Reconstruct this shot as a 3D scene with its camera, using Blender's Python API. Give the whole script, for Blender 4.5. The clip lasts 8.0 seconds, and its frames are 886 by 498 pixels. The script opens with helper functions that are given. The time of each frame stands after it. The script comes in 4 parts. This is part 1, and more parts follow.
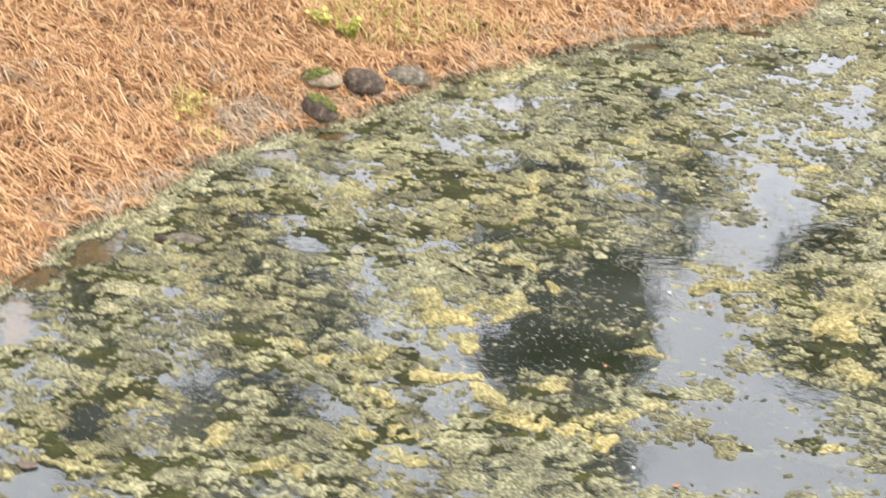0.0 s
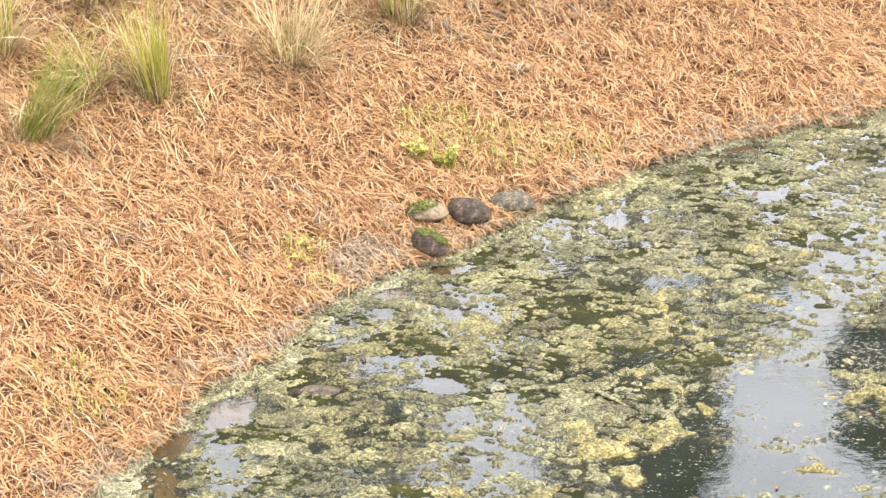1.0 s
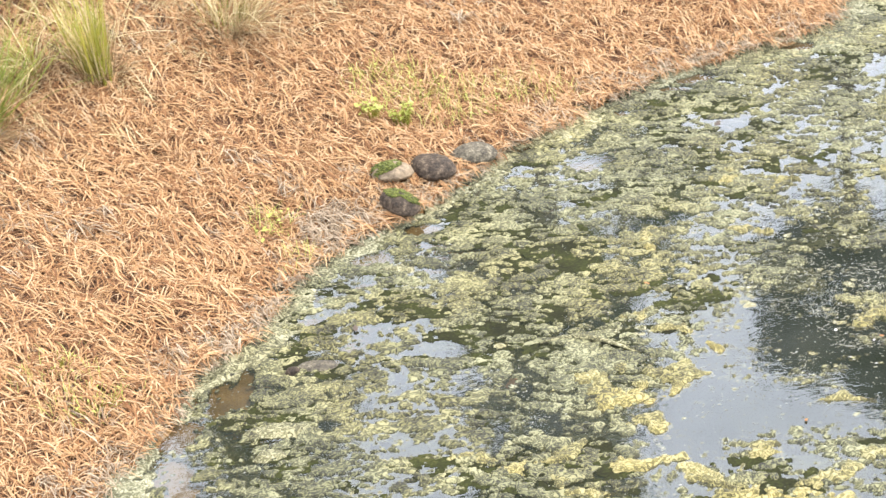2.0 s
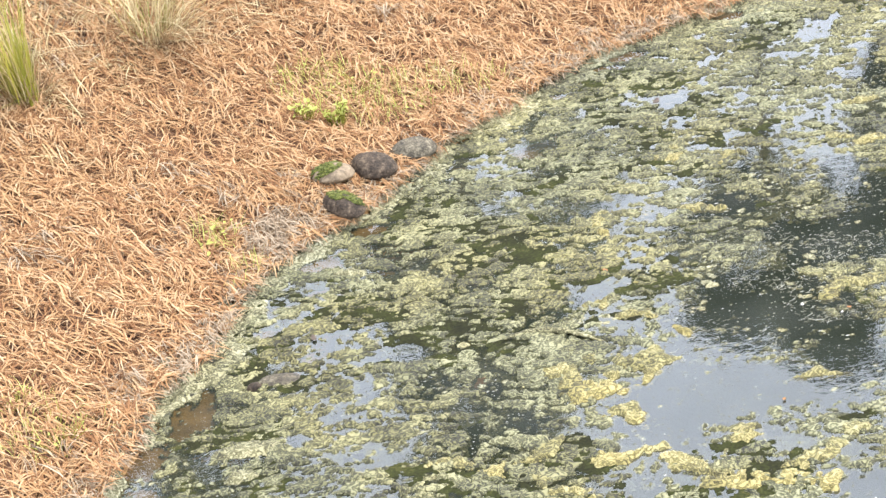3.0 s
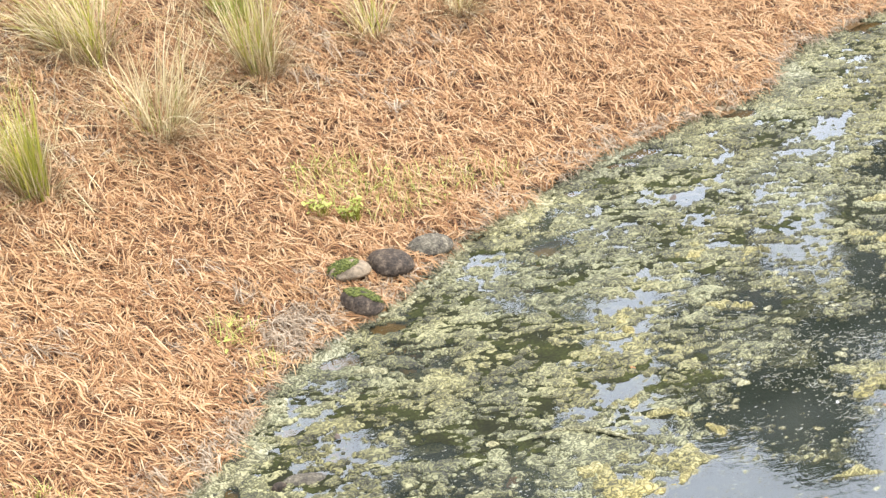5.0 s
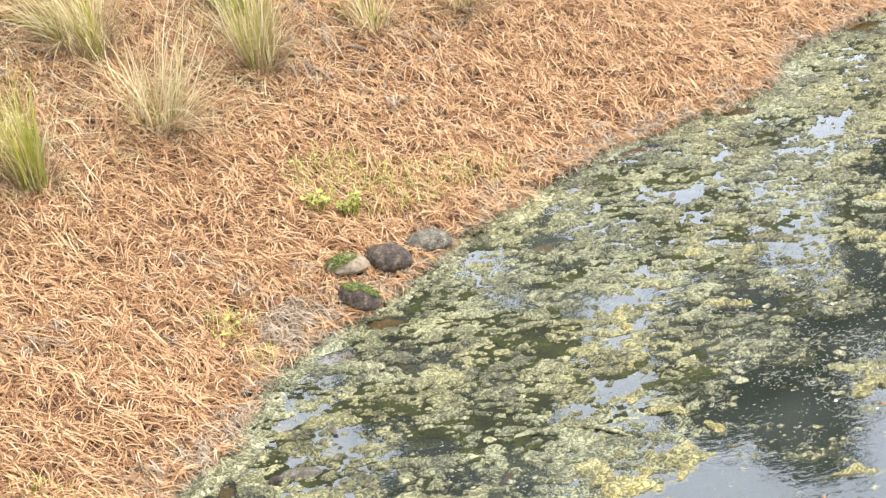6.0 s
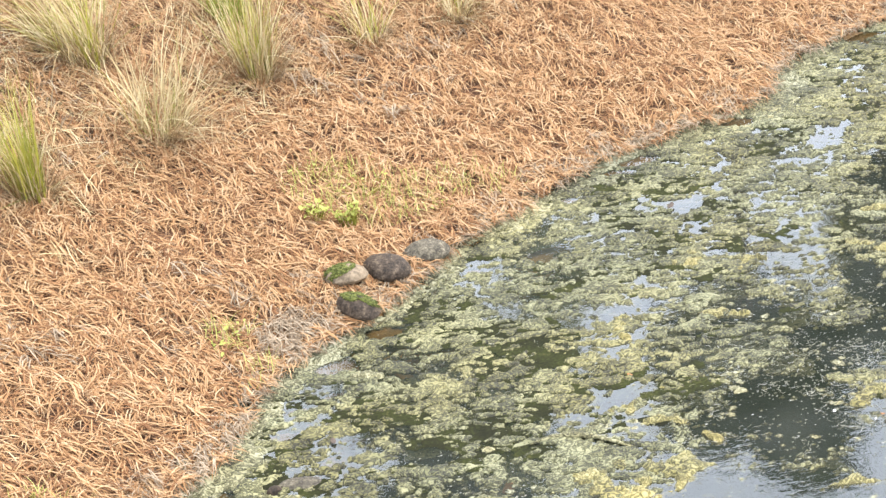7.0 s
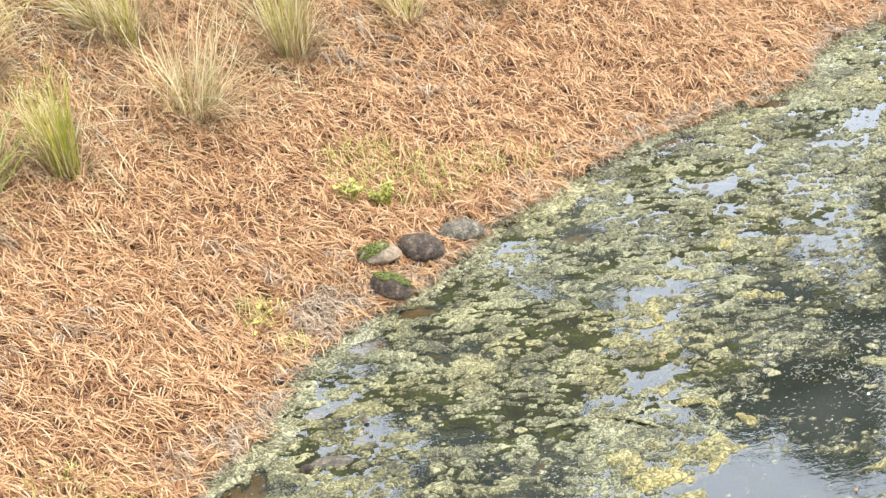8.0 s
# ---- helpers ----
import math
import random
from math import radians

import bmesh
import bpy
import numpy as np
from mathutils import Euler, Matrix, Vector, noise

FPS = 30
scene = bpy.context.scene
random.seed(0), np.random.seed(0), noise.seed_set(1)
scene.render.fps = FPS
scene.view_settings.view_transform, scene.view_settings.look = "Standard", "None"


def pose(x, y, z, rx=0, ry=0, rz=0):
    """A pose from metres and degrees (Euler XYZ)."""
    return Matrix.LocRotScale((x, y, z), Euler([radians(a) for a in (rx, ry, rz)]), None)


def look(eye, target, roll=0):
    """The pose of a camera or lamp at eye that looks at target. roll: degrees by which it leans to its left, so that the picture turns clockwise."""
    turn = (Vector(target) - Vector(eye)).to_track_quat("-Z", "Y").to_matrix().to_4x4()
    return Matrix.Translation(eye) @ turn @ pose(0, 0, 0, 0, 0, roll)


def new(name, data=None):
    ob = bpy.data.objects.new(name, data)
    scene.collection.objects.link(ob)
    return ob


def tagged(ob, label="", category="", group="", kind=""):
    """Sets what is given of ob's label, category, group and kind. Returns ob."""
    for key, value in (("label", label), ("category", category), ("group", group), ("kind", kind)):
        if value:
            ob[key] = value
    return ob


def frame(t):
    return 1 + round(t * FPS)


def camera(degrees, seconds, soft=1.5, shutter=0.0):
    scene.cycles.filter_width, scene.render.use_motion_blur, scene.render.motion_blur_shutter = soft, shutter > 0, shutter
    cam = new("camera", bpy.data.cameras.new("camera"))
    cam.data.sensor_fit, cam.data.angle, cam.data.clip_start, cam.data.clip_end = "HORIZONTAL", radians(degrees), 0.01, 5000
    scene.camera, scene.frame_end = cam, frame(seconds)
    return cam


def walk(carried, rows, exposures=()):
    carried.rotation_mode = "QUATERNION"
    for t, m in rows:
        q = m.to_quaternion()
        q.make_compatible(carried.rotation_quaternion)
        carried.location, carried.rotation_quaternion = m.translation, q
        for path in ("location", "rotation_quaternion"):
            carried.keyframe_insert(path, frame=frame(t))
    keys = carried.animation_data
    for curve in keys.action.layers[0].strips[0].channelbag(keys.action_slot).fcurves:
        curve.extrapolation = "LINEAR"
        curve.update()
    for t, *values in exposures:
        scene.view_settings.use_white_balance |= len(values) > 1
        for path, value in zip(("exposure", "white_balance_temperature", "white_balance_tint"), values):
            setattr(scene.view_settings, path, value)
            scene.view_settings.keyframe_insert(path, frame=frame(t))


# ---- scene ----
cam = camera(22.3, 8.0, 1.45, 0.3)
PATH = [
    (0, (1.585, -11.456, 4.718), (1.418, -9.671, 3.83), 0.8),
    (0.5, (1.179, -11.373, 4.77), (1.01, -9.564, 3.934), -2.3),
    (1, (0.889, -11.219, 4.802), (0.731, -9.398, 3.99), -4.0),
    (1.5, (0.6, -11.094, 4.812), (0.475, -9.28, 3.981), -5.0),
    (2, (0.218, -10.953, 4.815), (0.195, -9.152, 3.946), -7.6),
    (2.2, (0.116, -10.873, 4.782), (0.119, -9.075, 3.907), -8.3),
    (3.3, (-0.145, -10.662, 4.875), (-0.063, -8.880, 3.970), -11.0),
    (3.5, (-0.258, -10.622, 4.835), (-0.152, -8.838, 3.937), -10.6),
    (4, (-0.35, -10.591, 4.842), (-0.23, -8.789, 3.981), -10.3),
    (4.5, (-0.374, -10.546, 4.821), (-0.245, -8.731, 3.993), -9.8),
    (4.7, (-0.378, -10.543, 4.817), (-0.248, -8.728, 3.994), -9.7),
    (6, (-0.406, -10.524, 4.79), (-0.27, -8.708, 3.964), -9.0),
    (6.5, (-0.406, -10.528, 4.795), (-0.269, -8.711, 3.968), -9.0),
    (7, (-0.413, -10.528, 4.791), (-0.273, -8.709, 3.973), -8.9),
    (7.5, (-0.414, -10.52, 4.77), (-0.299, -8.702, 3.945), -8.9),
    (8, (-0.416, -10.521, 4.781), (-0.308, -8.704, 3.952), -8.9),
]
walk(cam, [(t, look(e, a, r)) for t, e, a, r in PATH], [(0, 0.56, 6750, 13), (0.5, 0.68, 6850, 15), (1.0, 0.74, 6850, 14), (2.0, 0.74, 6450, 11), (3.5, 0.67, 6300, 11), (8, 0.66, 6300, 10)])


# ---- world, sun, exposure ----
SUN_ELEVATION, SUN_AZIMUTH = 56.0, 72.0      # azimuth in degrees from +y towards +x
world = bpy.data.worlds.new("world")
scene.world = world
world.use_nodes = True
wn, wl = world.node_tree.nodes, world.node_tree.links
wn.clear()
sky = wn.new("ShaderNodeTexSky")
sky.sky_type = "NISHITA"
sky.sun_disc = False
sky.sun_elevation = radians(SUN_ELEVATION)
sky.sun_rotation = radians(SUN_AZIMUTH)
sky.air_density, sky.dust_density, sky.ozone_density = 1.0, 3.0, 1.0
sky_bg = wn.new("ShaderNodeBackground")
sky_bg.inputs["Strength"].default_value = 0.10
haze_bg = wn.new("ShaderNodeBackground")      # thin bright cloud over the whole sky
haze_bg.inputs["Color"].default_value = (0.86, 0.91, 1.0, 1)
haze_way = wn.new("ShaderNodeTexCoord")
haze_up = wn.new("ShaderNodeSeparateXYZ")
haze_fade = wn.new("ShaderNodeMapRange")      # the haze is brighter low down than overhead
haze_fade.inputs["To Min"].default_value, haze_fade.inputs["To Max"].default_value = 3.5, 1.7
wl.new(haze_way.outputs["Generated"], haze_up.inputs[0])
wl.new(haze_up.outputs["Z"], haze_fade.inputs["Value"])
wl.new(haze_fade.outputs["Result"], haze_bg.inputs["Strength"])
sky_add = wn.new("ShaderNodeAddShader")
sky_out = wn.new("ShaderNodeOutputWorld")
wl.new(sky.outputs[0], sky_bg.inputs["Color"])
wl.new(sky_bg.outputs[0], sky_add.inputs[0])
wl.new(haze_bg.outputs[0], sky_add.inputs[1])
wl.new(sky_add.outputs[0], sky_out.inputs["Surface"])

sun_data = bpy.data.lights.new("sun", "SUN")
sun_data.energy = 3.2
sun_data.angle = radians(6)
sun_data.color = (1.0, 0.93, 0.82)
sun = new("sun", sun_data)
_el, _az = radians(SUN_ELEVATION), radians(SUN_AZIMUTH)
sun_way = Vector((math.sin(_az) * math.cos(_el), math.cos(_az) * math.cos(_el), math.sin(_el)))
sun.matrix_world = look(sun_way * 60, (0, 0, 0))


# ---- materials ----
def tree_of(name):
    mat = bpy.data.materials.new(name)
    mat.use_nodes = True
    nt = mat.node_tree
    nt.nodes.clear()
    return mat, nt, nt.nodes.new("ShaderNodeOutputMaterial")


def ramp(nt, source, stops):
    node = nt.nodes.new("ShaderNodeValToRGB")
    els = node.color_ramp.elements
    while len(els) < len(stops):
        els.new(0.5)
    for el, (at, col) in zip(els, stops):
        el.position, el.color = at, (*col, 1)
    nt.links.new(source, node.inputs["Fac"])
    return node.outputs["Color"]


def noise_of(nt, scale, detail=4.0, rough=0.6, coords=None):
    node = nt.nodes.new("ShaderNodeTexNoise")
    node.inputs["Scale"].default_value = scale
    node.inputs["Detail"].default_value = detail
    node.inputs["Roughness"].default_value = rough
    if coords is None:
        coords = nt.nodes.new("ShaderNodeTexCoord").outputs["Object"]
    nt.links.new(coords, node.inputs["Vector"])
    return node.outputs["Fac"]


def mixed(nt, fac, a, b, blend="MIX"):
    node = nt.nodes.new("ShaderNodeMix")
    node.data_type, node.blend_type = "RGBA", blend
    for socket, value in ((node.inputs[0], fac), (node.inputs[6], a), (node.inputs[7], b)):
        if isinstance(value, (int, float)):
            socket.default_value = value
        elif isinstance(value, tuple):
            socket.default_value = (*value, 1)
        else:
            nt.links.new(value, socket)
    return node.outputs[2]


def bumped(nt, height, strength, distance):
    node = nt.nodes.new("ShaderNodeBump")
    node.inputs["Strength"].default_value = strength
    node.inputs["Distance"].default_value = distance
    nt.links.new(height, node.inputs["Height"])
    return node.outputs["Normal"]


def surface(name, stops, scale=8.0, grain=60.0, rough=0.85, bump=0.4, bump_size=0.01, island=0.0, specular=0.3, thin=0.0):
    """Colour from noise at two scales; island: how far loose pieces differ from one another; thin: light let through."""
    mat, nt, out = tree_of(name)
    coords = nt.nodes.new("ShaderNodeTexCoord").outputs["Object"]
    big, small = noise_of(nt, scale, 4, 0.6, coords), noise_of(nt, grain, 3, 0.65, coords)
    fac = nt.nodes.new("ShaderNodeMath")
    fac.operation = "MULTIPLY_ADD"
    nt.links.new(small, fac.inputs[0])
    fac.inputs[1].default_value = 0.45
    scaled = nt.nodes.new("ShaderNodeMath")
    scaled.operation = "MULTIPLY"
    nt.links.new(big, scaled.inputs[0])
    scaled.inputs[1].default_value = 0.55
    nt.links.new(scaled.outputs[0], fac.inputs[2])
    value = fac.outputs[0]
    if island:
        geo = nt.nodes.new("ShaderNodeNewGeometry")
        blend = nt.nodes.new("ShaderNodeMix")
        blend.inputs[0].default_value = island
        nt.links.new(value, blend.inputs[2])
        nt.links.new(geo.outputs["Random Per Island"], blend.inputs[3])
        value = blend.outputs[0]
    colour = ramp(nt, value, stops)
    bsdf = nt.nodes.new("ShaderNodeBsdfPrincipled")
    nt.links.new(colour, bsdf.inputs["Base Color"])
    bsdf.inputs["Roughness"].default_value = rough
    bsdf.inputs["Specular IOR Level"].default_value = specular
    if bump:
        nt.links.new(bumped(nt, small, bump, bump_size), bsdf.inputs["Normal"])
    shader = bsdf.outputs[0]
    if thin:
        trans = nt.nodes.new("ShaderNodeBsdfTranslucent")
        nt.links.new(colour, trans.inputs["Color"])
        both = nt.nodes.new("ShaderNodeMixShader")
        both.inputs[0].default_value = thin
        nt.links.new(shader, both.inputs[1])
        nt.links.new(trans.outputs[0], both.inputs[2])
        shader = both.outputs[0]
    nt.links.new(shader, out.inputs["Surface"])
    return mat


def water_material():
    """Turbid pond water: a mirror-like skin by Fresnel over cloudy olive water that lets the shallow bed show through."""
    mat, nt, out = tree_of("pond_water")
    coords = nt.nodes.new("ShaderNodeTexCoord").outputs["Object"]
    ripple = noise_of(nt, 9.0, 3, 0.55, coords)
    streak = nt.nodes.new("ShaderNodeMapping")
    streak.inputs["Scale"].default_value = (0.35, 1.0, 1.0)
    nt.links.new(coords, streak.inputs["Vector"])
    fine = noise_of(nt, 42.0, 2, 0.5, streak.outputs[0])
    add = nt.nodes.new("ShaderNodeMath")
    add.operation = "MULTIPLY_ADD"
    nt.links.new(fine, add.inputs[0])
    add.inputs[1].default_value = 0.22
    nt.links.new(ripple, add.inputs[2])
    normal = bumped(nt, add.outputs[0], 0.10, 0.007)
    cloud = ramp(nt, noise_of(nt, 1.6, 3, 0.6, coords), [(0.3, (0.014, 0.018, 0.010)), (0.7, (0.055, 0.060, 0.052))])
    murk = nt.nodes.new("ShaderNodeBsdfDiffuse")
    nt.links.new(cloud, murk.inputs["Color"])
    clear = nt.nodes.new("ShaderNodeBsdfTransparent")
    clear.inputs["Color"].default_value = (0.78, 0.74, 0.52, 1)
    body = nt.nodes.new("ShaderNodeMixShader")
    body.inputs[0].default_value = 0.5
    nt.links.new(murk.outputs[0], body.inputs[1])
    nt.links.new(clear.outputs[0], body.inputs[2])
    gloss = nt.nodes.new("ShaderNodeBsdfGlossy")
    gloss.inputs["Roughness"].default_value = 0.03
    nt.links.new(normal, gloss.inputs["Normal"])
    fres = nt.nodes.new("ShaderNodeFresnel")
    fres.inputs["IOR"].default_value = 1.75
    nt.links.new(normal, fres.inputs["Normal"])
    skin = nt.nodes.new("ShaderNodeMixShader")
    nt.links.new(fres.outputs[0], skin.inputs[0])
    nt.links.new(body.outputs[0], skin.inputs[1])
    nt.links.new(gloss.outputs[0], skin.inputs[2])
    nt.links.new(skin.outputs[0], out.inputs["Surface"])
    return mat


def algae_material(name, dark, mid, light, tip):
    """Curled, frilly mats: pale ribbons with crease shade painted dark between them over broader patches of colour,
    with raised relief.
    """
    mat, nt, out = tree_of(name)
    coords = nt.nodes.new("ShaderNodeTexCoord").outputs["Object"]

    def maths(op, a, b, c=None):
        node = nt.nodes.new("ShaderNodeMath")
        node.operation = op
        for socket, value in zip(node.inputs, (a, b, c)):
            if isinstance(value, (int, float)):
                socket.default_value = value
            elif value is not None:
                nt.links.new(value, socket)
        return node.outputs[0]

    broad = noise_of(nt, 3.0, 3, 0.6, coords)
    frill = nt.nodes.new("ShaderNodeTexNoise")
    frill.inputs["Scale"].default_value = 24
    frill.inputs["Detail"].default_value = 2
    frill.inputs["Roughness"].default_value = 0.5
    frill.inputs["Distortion"].default_value = 2.2
    nt.links.new(coords, frill.inputs["Vector"])
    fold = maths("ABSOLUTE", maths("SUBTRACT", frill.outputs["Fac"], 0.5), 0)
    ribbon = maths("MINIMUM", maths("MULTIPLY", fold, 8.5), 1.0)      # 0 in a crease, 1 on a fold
    grain = noise_of(nt, 150, 2, 0.6, coords)
    cells = nt.nodes.new("ShaderNodeTexVoronoi")
    cells.inputs["Scale"].default_value = 7.5
    nt.links.new(coords, cells.inputs["Vector"])
    tone = nt.nodes.new("ShaderNodeSeparateColor")
    nt.links.new(cells.outputs["Color"], tone.inputs[0])
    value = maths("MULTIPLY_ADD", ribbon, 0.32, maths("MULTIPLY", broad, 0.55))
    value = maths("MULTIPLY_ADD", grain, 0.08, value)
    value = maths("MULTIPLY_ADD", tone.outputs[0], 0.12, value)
    # the ramp darkens creases, adding shade that the low relief alone lacks
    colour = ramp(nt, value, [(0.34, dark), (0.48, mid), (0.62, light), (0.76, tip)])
    drift = ramp(nt, noise_of(nt, 1.1, 2, 0.5, coords), [(0.42, (0.97, 1.0, 1.0)), (0.62, (1.05, 1.0, 0.78))])      # some stretches are yellower
    colour = mixed(nt, 1.0, colour, drift, "MULTIPLY")
    bsdf = nt.nodes.new("ShaderNodeBsdfPrincipled")
    nt.links.new(colour, bsdf.inputs["Base Color"])
    bsdf.inputs["Roughness"].default_value = 0.7
    bsdf.inputs["Specular IOR Level"].default_value = 0.35
    nt.links.new(bumped(nt, ribbon, 0.6, 0.008), bsdf.inputs["Normal"])
    nt.links.new(bsdf.outputs[0], out.inputs["Surface"])
    return mat


def bank_material():
    """Dry litter above the water, dark silt on the submerged bed."""
    mat, nt, out = tree_of("bank_soil")
    coords = nt.nodes.new("ShaderNodeTexCoord").outputs["Object"]
    big, small = noise_of(nt, 5, 4, 0.6, coords), noise_of(nt, 70, 3, 0.65, coords)
    dry = ramp(nt, small, [(0.3, (0.045, 0.019, 0.008)), (0.5, (0.12, 0.056, 0.026)), (0.7, (0.21, 0.115, 0.055))])
    wet = ramp(nt, big, [(0.35, (0.20, 0.115, 0.036)), (0.65, (0.34, 0.205, 0.068))])
    silt = ramp(nt, big, [(0.3, (0.010, 0.014, 0.008)), (0.7, (0.022, 0.028, 0.016))])
    sep = nt.nodes.new("ShaderNodeSeparateXYZ")
    nt.links.new(coords, sep.inputs[0])

    def level(lo, hi):
        node = nt.nodes.new("ShaderNodeMapRange")
        node.inputs["From Min"].default_value, node.inputs["From Max"].default_value = lo, hi
        nt.links.new(sep.outputs["Z"], node.inputs["Value"])
        return node.outputs["Result"]

    colour = mixed(nt, level(-0.11, -0.050), silt, wet)
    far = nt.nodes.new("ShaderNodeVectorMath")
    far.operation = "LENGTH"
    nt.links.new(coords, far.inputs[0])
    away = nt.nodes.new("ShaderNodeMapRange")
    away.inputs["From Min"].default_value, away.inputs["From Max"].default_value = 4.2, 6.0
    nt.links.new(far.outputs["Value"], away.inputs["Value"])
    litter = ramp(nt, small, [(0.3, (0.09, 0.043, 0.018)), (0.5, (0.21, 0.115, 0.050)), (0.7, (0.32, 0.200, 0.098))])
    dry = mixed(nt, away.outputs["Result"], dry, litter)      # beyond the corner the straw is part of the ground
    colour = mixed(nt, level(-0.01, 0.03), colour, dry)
    bsdf = nt.nodes.new("ShaderNodeBsdfPrincipled")
    nt.links.new(colour, bsdf.inputs["Base Color"])
    bsdf.inputs["Roughness"].default_value = 0.95
    nt.links.new(bumped(nt, small, 0.8, 0.02), bsdf.inputs["Normal"])
    nt.links.new(bsdf.outputs[0], out.inputs["Surface"])
    return mat


M_WATER = water_material()
M_SOIL = bank_material()
M_STRAW = surface("pine_straw", [(0.0, (0.064, 0.024, 0.009)), (0.25, (0.182, 0.083, 0.031)), (0.50, (0.316, 0.174, 0.075)),
                                 (0.8, (0.395, 0.250, 0.128)), (1.0, (0.445, 0.352, 0.220))], 1.3, 30, 0.75, 0, 0, 0.8, 0.25, 0.12)
M_GREY = surface("weathered_straw", [(0.0, (0.075, 0.053, 0.033)), (0.5, (0.225, 0.164, 0.105)), (1.0, (0.42, 0.335, 0.235))], 3, 40, 0.85, 0, 0, 0.75, 0.2, 0.1)
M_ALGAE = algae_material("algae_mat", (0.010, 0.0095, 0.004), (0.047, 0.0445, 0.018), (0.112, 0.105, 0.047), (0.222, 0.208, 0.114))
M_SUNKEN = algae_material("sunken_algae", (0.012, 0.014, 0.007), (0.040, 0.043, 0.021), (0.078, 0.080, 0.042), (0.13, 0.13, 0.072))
# slime colour that also paints dark reflections into the gaps, hiding mirrored sky
M_FILM = surface("gap_dark_film", [(0.30, (0.005, 0.006, 0.003)), (0.45, (0.013, 0.013, 0.005)), (0.56, (0.024, 0.027, 0.007)), (0.68, (0.064, 0.056, 0.018))], 4.5, 75, 0.9, 0.3, 0.004, 0, 0.10)
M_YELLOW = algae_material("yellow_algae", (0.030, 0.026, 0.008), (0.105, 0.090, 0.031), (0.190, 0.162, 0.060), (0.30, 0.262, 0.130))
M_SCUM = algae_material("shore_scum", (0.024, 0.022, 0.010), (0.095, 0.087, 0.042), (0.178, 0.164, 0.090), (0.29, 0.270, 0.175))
M_GREEN = surface("green_blade", [(0.0, (0.100, 0.108, 0.011)), (0.5, (0.260, 0.248, 0.028)), (1.0, (0.46, 0.40, 0.085))], 3, 20, 0.55, 0, 0, 0.7, 0.45, 0.3)
M_FRESH = surface("fresh_blade", [(0.0, (0.070, 0.100, 0.009)), (0.5, (0.165, 0.208, 0.020)), (1.0, (0.31, 0.325, 0.055))], 3, 20, 0.6, 0, 0, 0.7, 0.35, 0.3)
M_DRY = surface("dry_blade", [(0.0, (0.22, 0.15, 0.063)), (0.5, (0.45, 0.35, 0.175)), (1.0, (0.60, 0.52, 0.32))], 3, 20, 0.7, 0, 0, 0.8, 0.3, 0.25)
M_THATCH = surface("dead_thatch", [(0.0, (0.09, 0.05, 0.022)), (0.5, (0.22, 0.145, 0.070)), (1.0, (0.36, 0.28, 0.165))], 3, 20, 0.8, 0, 0, 0.8, 0.2, 0.15)
M_WEED = surface("weed_leaf", [(0.0, (0.20, 0.215, 0.04)), (0.5, (0.40, 0.42, 0.095)), (1.0, (0.60, 0.61, 0.22))], 10, 50, 0.6, 0, 0, 0.6, 0.4, 0.35)
# plain colours for the domes that stand in for turtles
M_DARKDOME = surface("dark_dome", [(0.36, (0.011, 0.008, 0.005)), (0.48, (0.032, 0.022, 0.014)), (0.57, (0.072, 0.051, 0.033)), (0.66, (0.15, 0.112, 0.072))], 20, 70, 0.7, 0.7, 0.008, 0, 0.2)
M_GREYDOME = surface("grey_dome", [(0.32, (0.016, 0.012, 0.008)), (0.5, (0.068, 0.056, 0.036)), (0.68, (0.20, 0.17, 0.115))], 22, 90, 0.7, 0.8, 0.012, 0, 0.3)
M_TANDOME = surface("tan_dome", [(0.3, (0.036, 0.0245, 0.0141)), (0.5, (0.137, 0.0986, 0.0576)), (0.7, (0.274, 0.204, 0.128))], 12, 60, 0.7, 0.5, 0.008, 0, 0.4)
M_MOSS = surface("wet_moss", [(0.0, (0.02, 0.026, 0.005)), (0.5, (0.075, 0.088, 0.014)), (1.0, (0.18, 0.18, 0.04))], 25, 120, 0.75, 0.6, 0.005, 0.7, 0.3, 0.1)
M_BARK = surface("bark", [(0.25, (0.04, 0.032, 0.024)), (0.55, (0.104, 0.08, 0.06)), (0.8, (0.176, 0.144, 0.112))], 4, 30, 0.9, 0.8, 0.03)
M_CROWN = surface("dark_foliage", [(0.0, (0.0084, 0.0154, 0.007)), (0.5, (0.021, 0.035, 0.014)), (1.0, (0.042, 0.0595, 0.0245))], 2, 12, 0.6, 0, 0, 0.7, 0.4, 0.2)
M_BRIGHT = surface("bright_foliage", [(0.0, (0.0263, 0.0488, 0.009)), (0.5, (0.06, 0.0975, 0.0188)), (1.0, (0.105, 0.15, 0.0375))], 2, 12, 0.6, 0, 0, 0.7, 0.4, 0.3)
M_PALE = surface("pale_speck", [(0.2, (0.341, 0.31, 0.248)), (0.8, (0.527, 0.508, 0.459))], 20, 90, 0.7, 0.2, 0.004)
M_ORANGE = surface("orange_leaf", [(0.2, (0.18, 0.063, 0.0135)), (0.8, (0.306, 0.144, 0.045))], 20, 90, 0.6, 0.2, 0.004)
M_SODDEN = surface("sodden_leaf", [(0.2, (0.10, 0.045, 0.018)), (0.8, (0.22, 0.11, 0.05))], 20, 90, 0.6, 0.2, 0.004)
M_SPECK = surface("pale_scrap", [(0.0, (0.108, 0.101, 0.0576)), (0.6, (0.18, 0.173, 0.119)), (1.0, (0.281, 0.274, 0.238))], 5, 40, 0.7, 0, 0, 0.85)
M_TWIG = surface("twig", [(0.2, (0.035, 0.0245, 0.0175)), (0.8, (0.112, 0.084, 0.063))], 20, 90, 0.85, 0.4, 0.004)


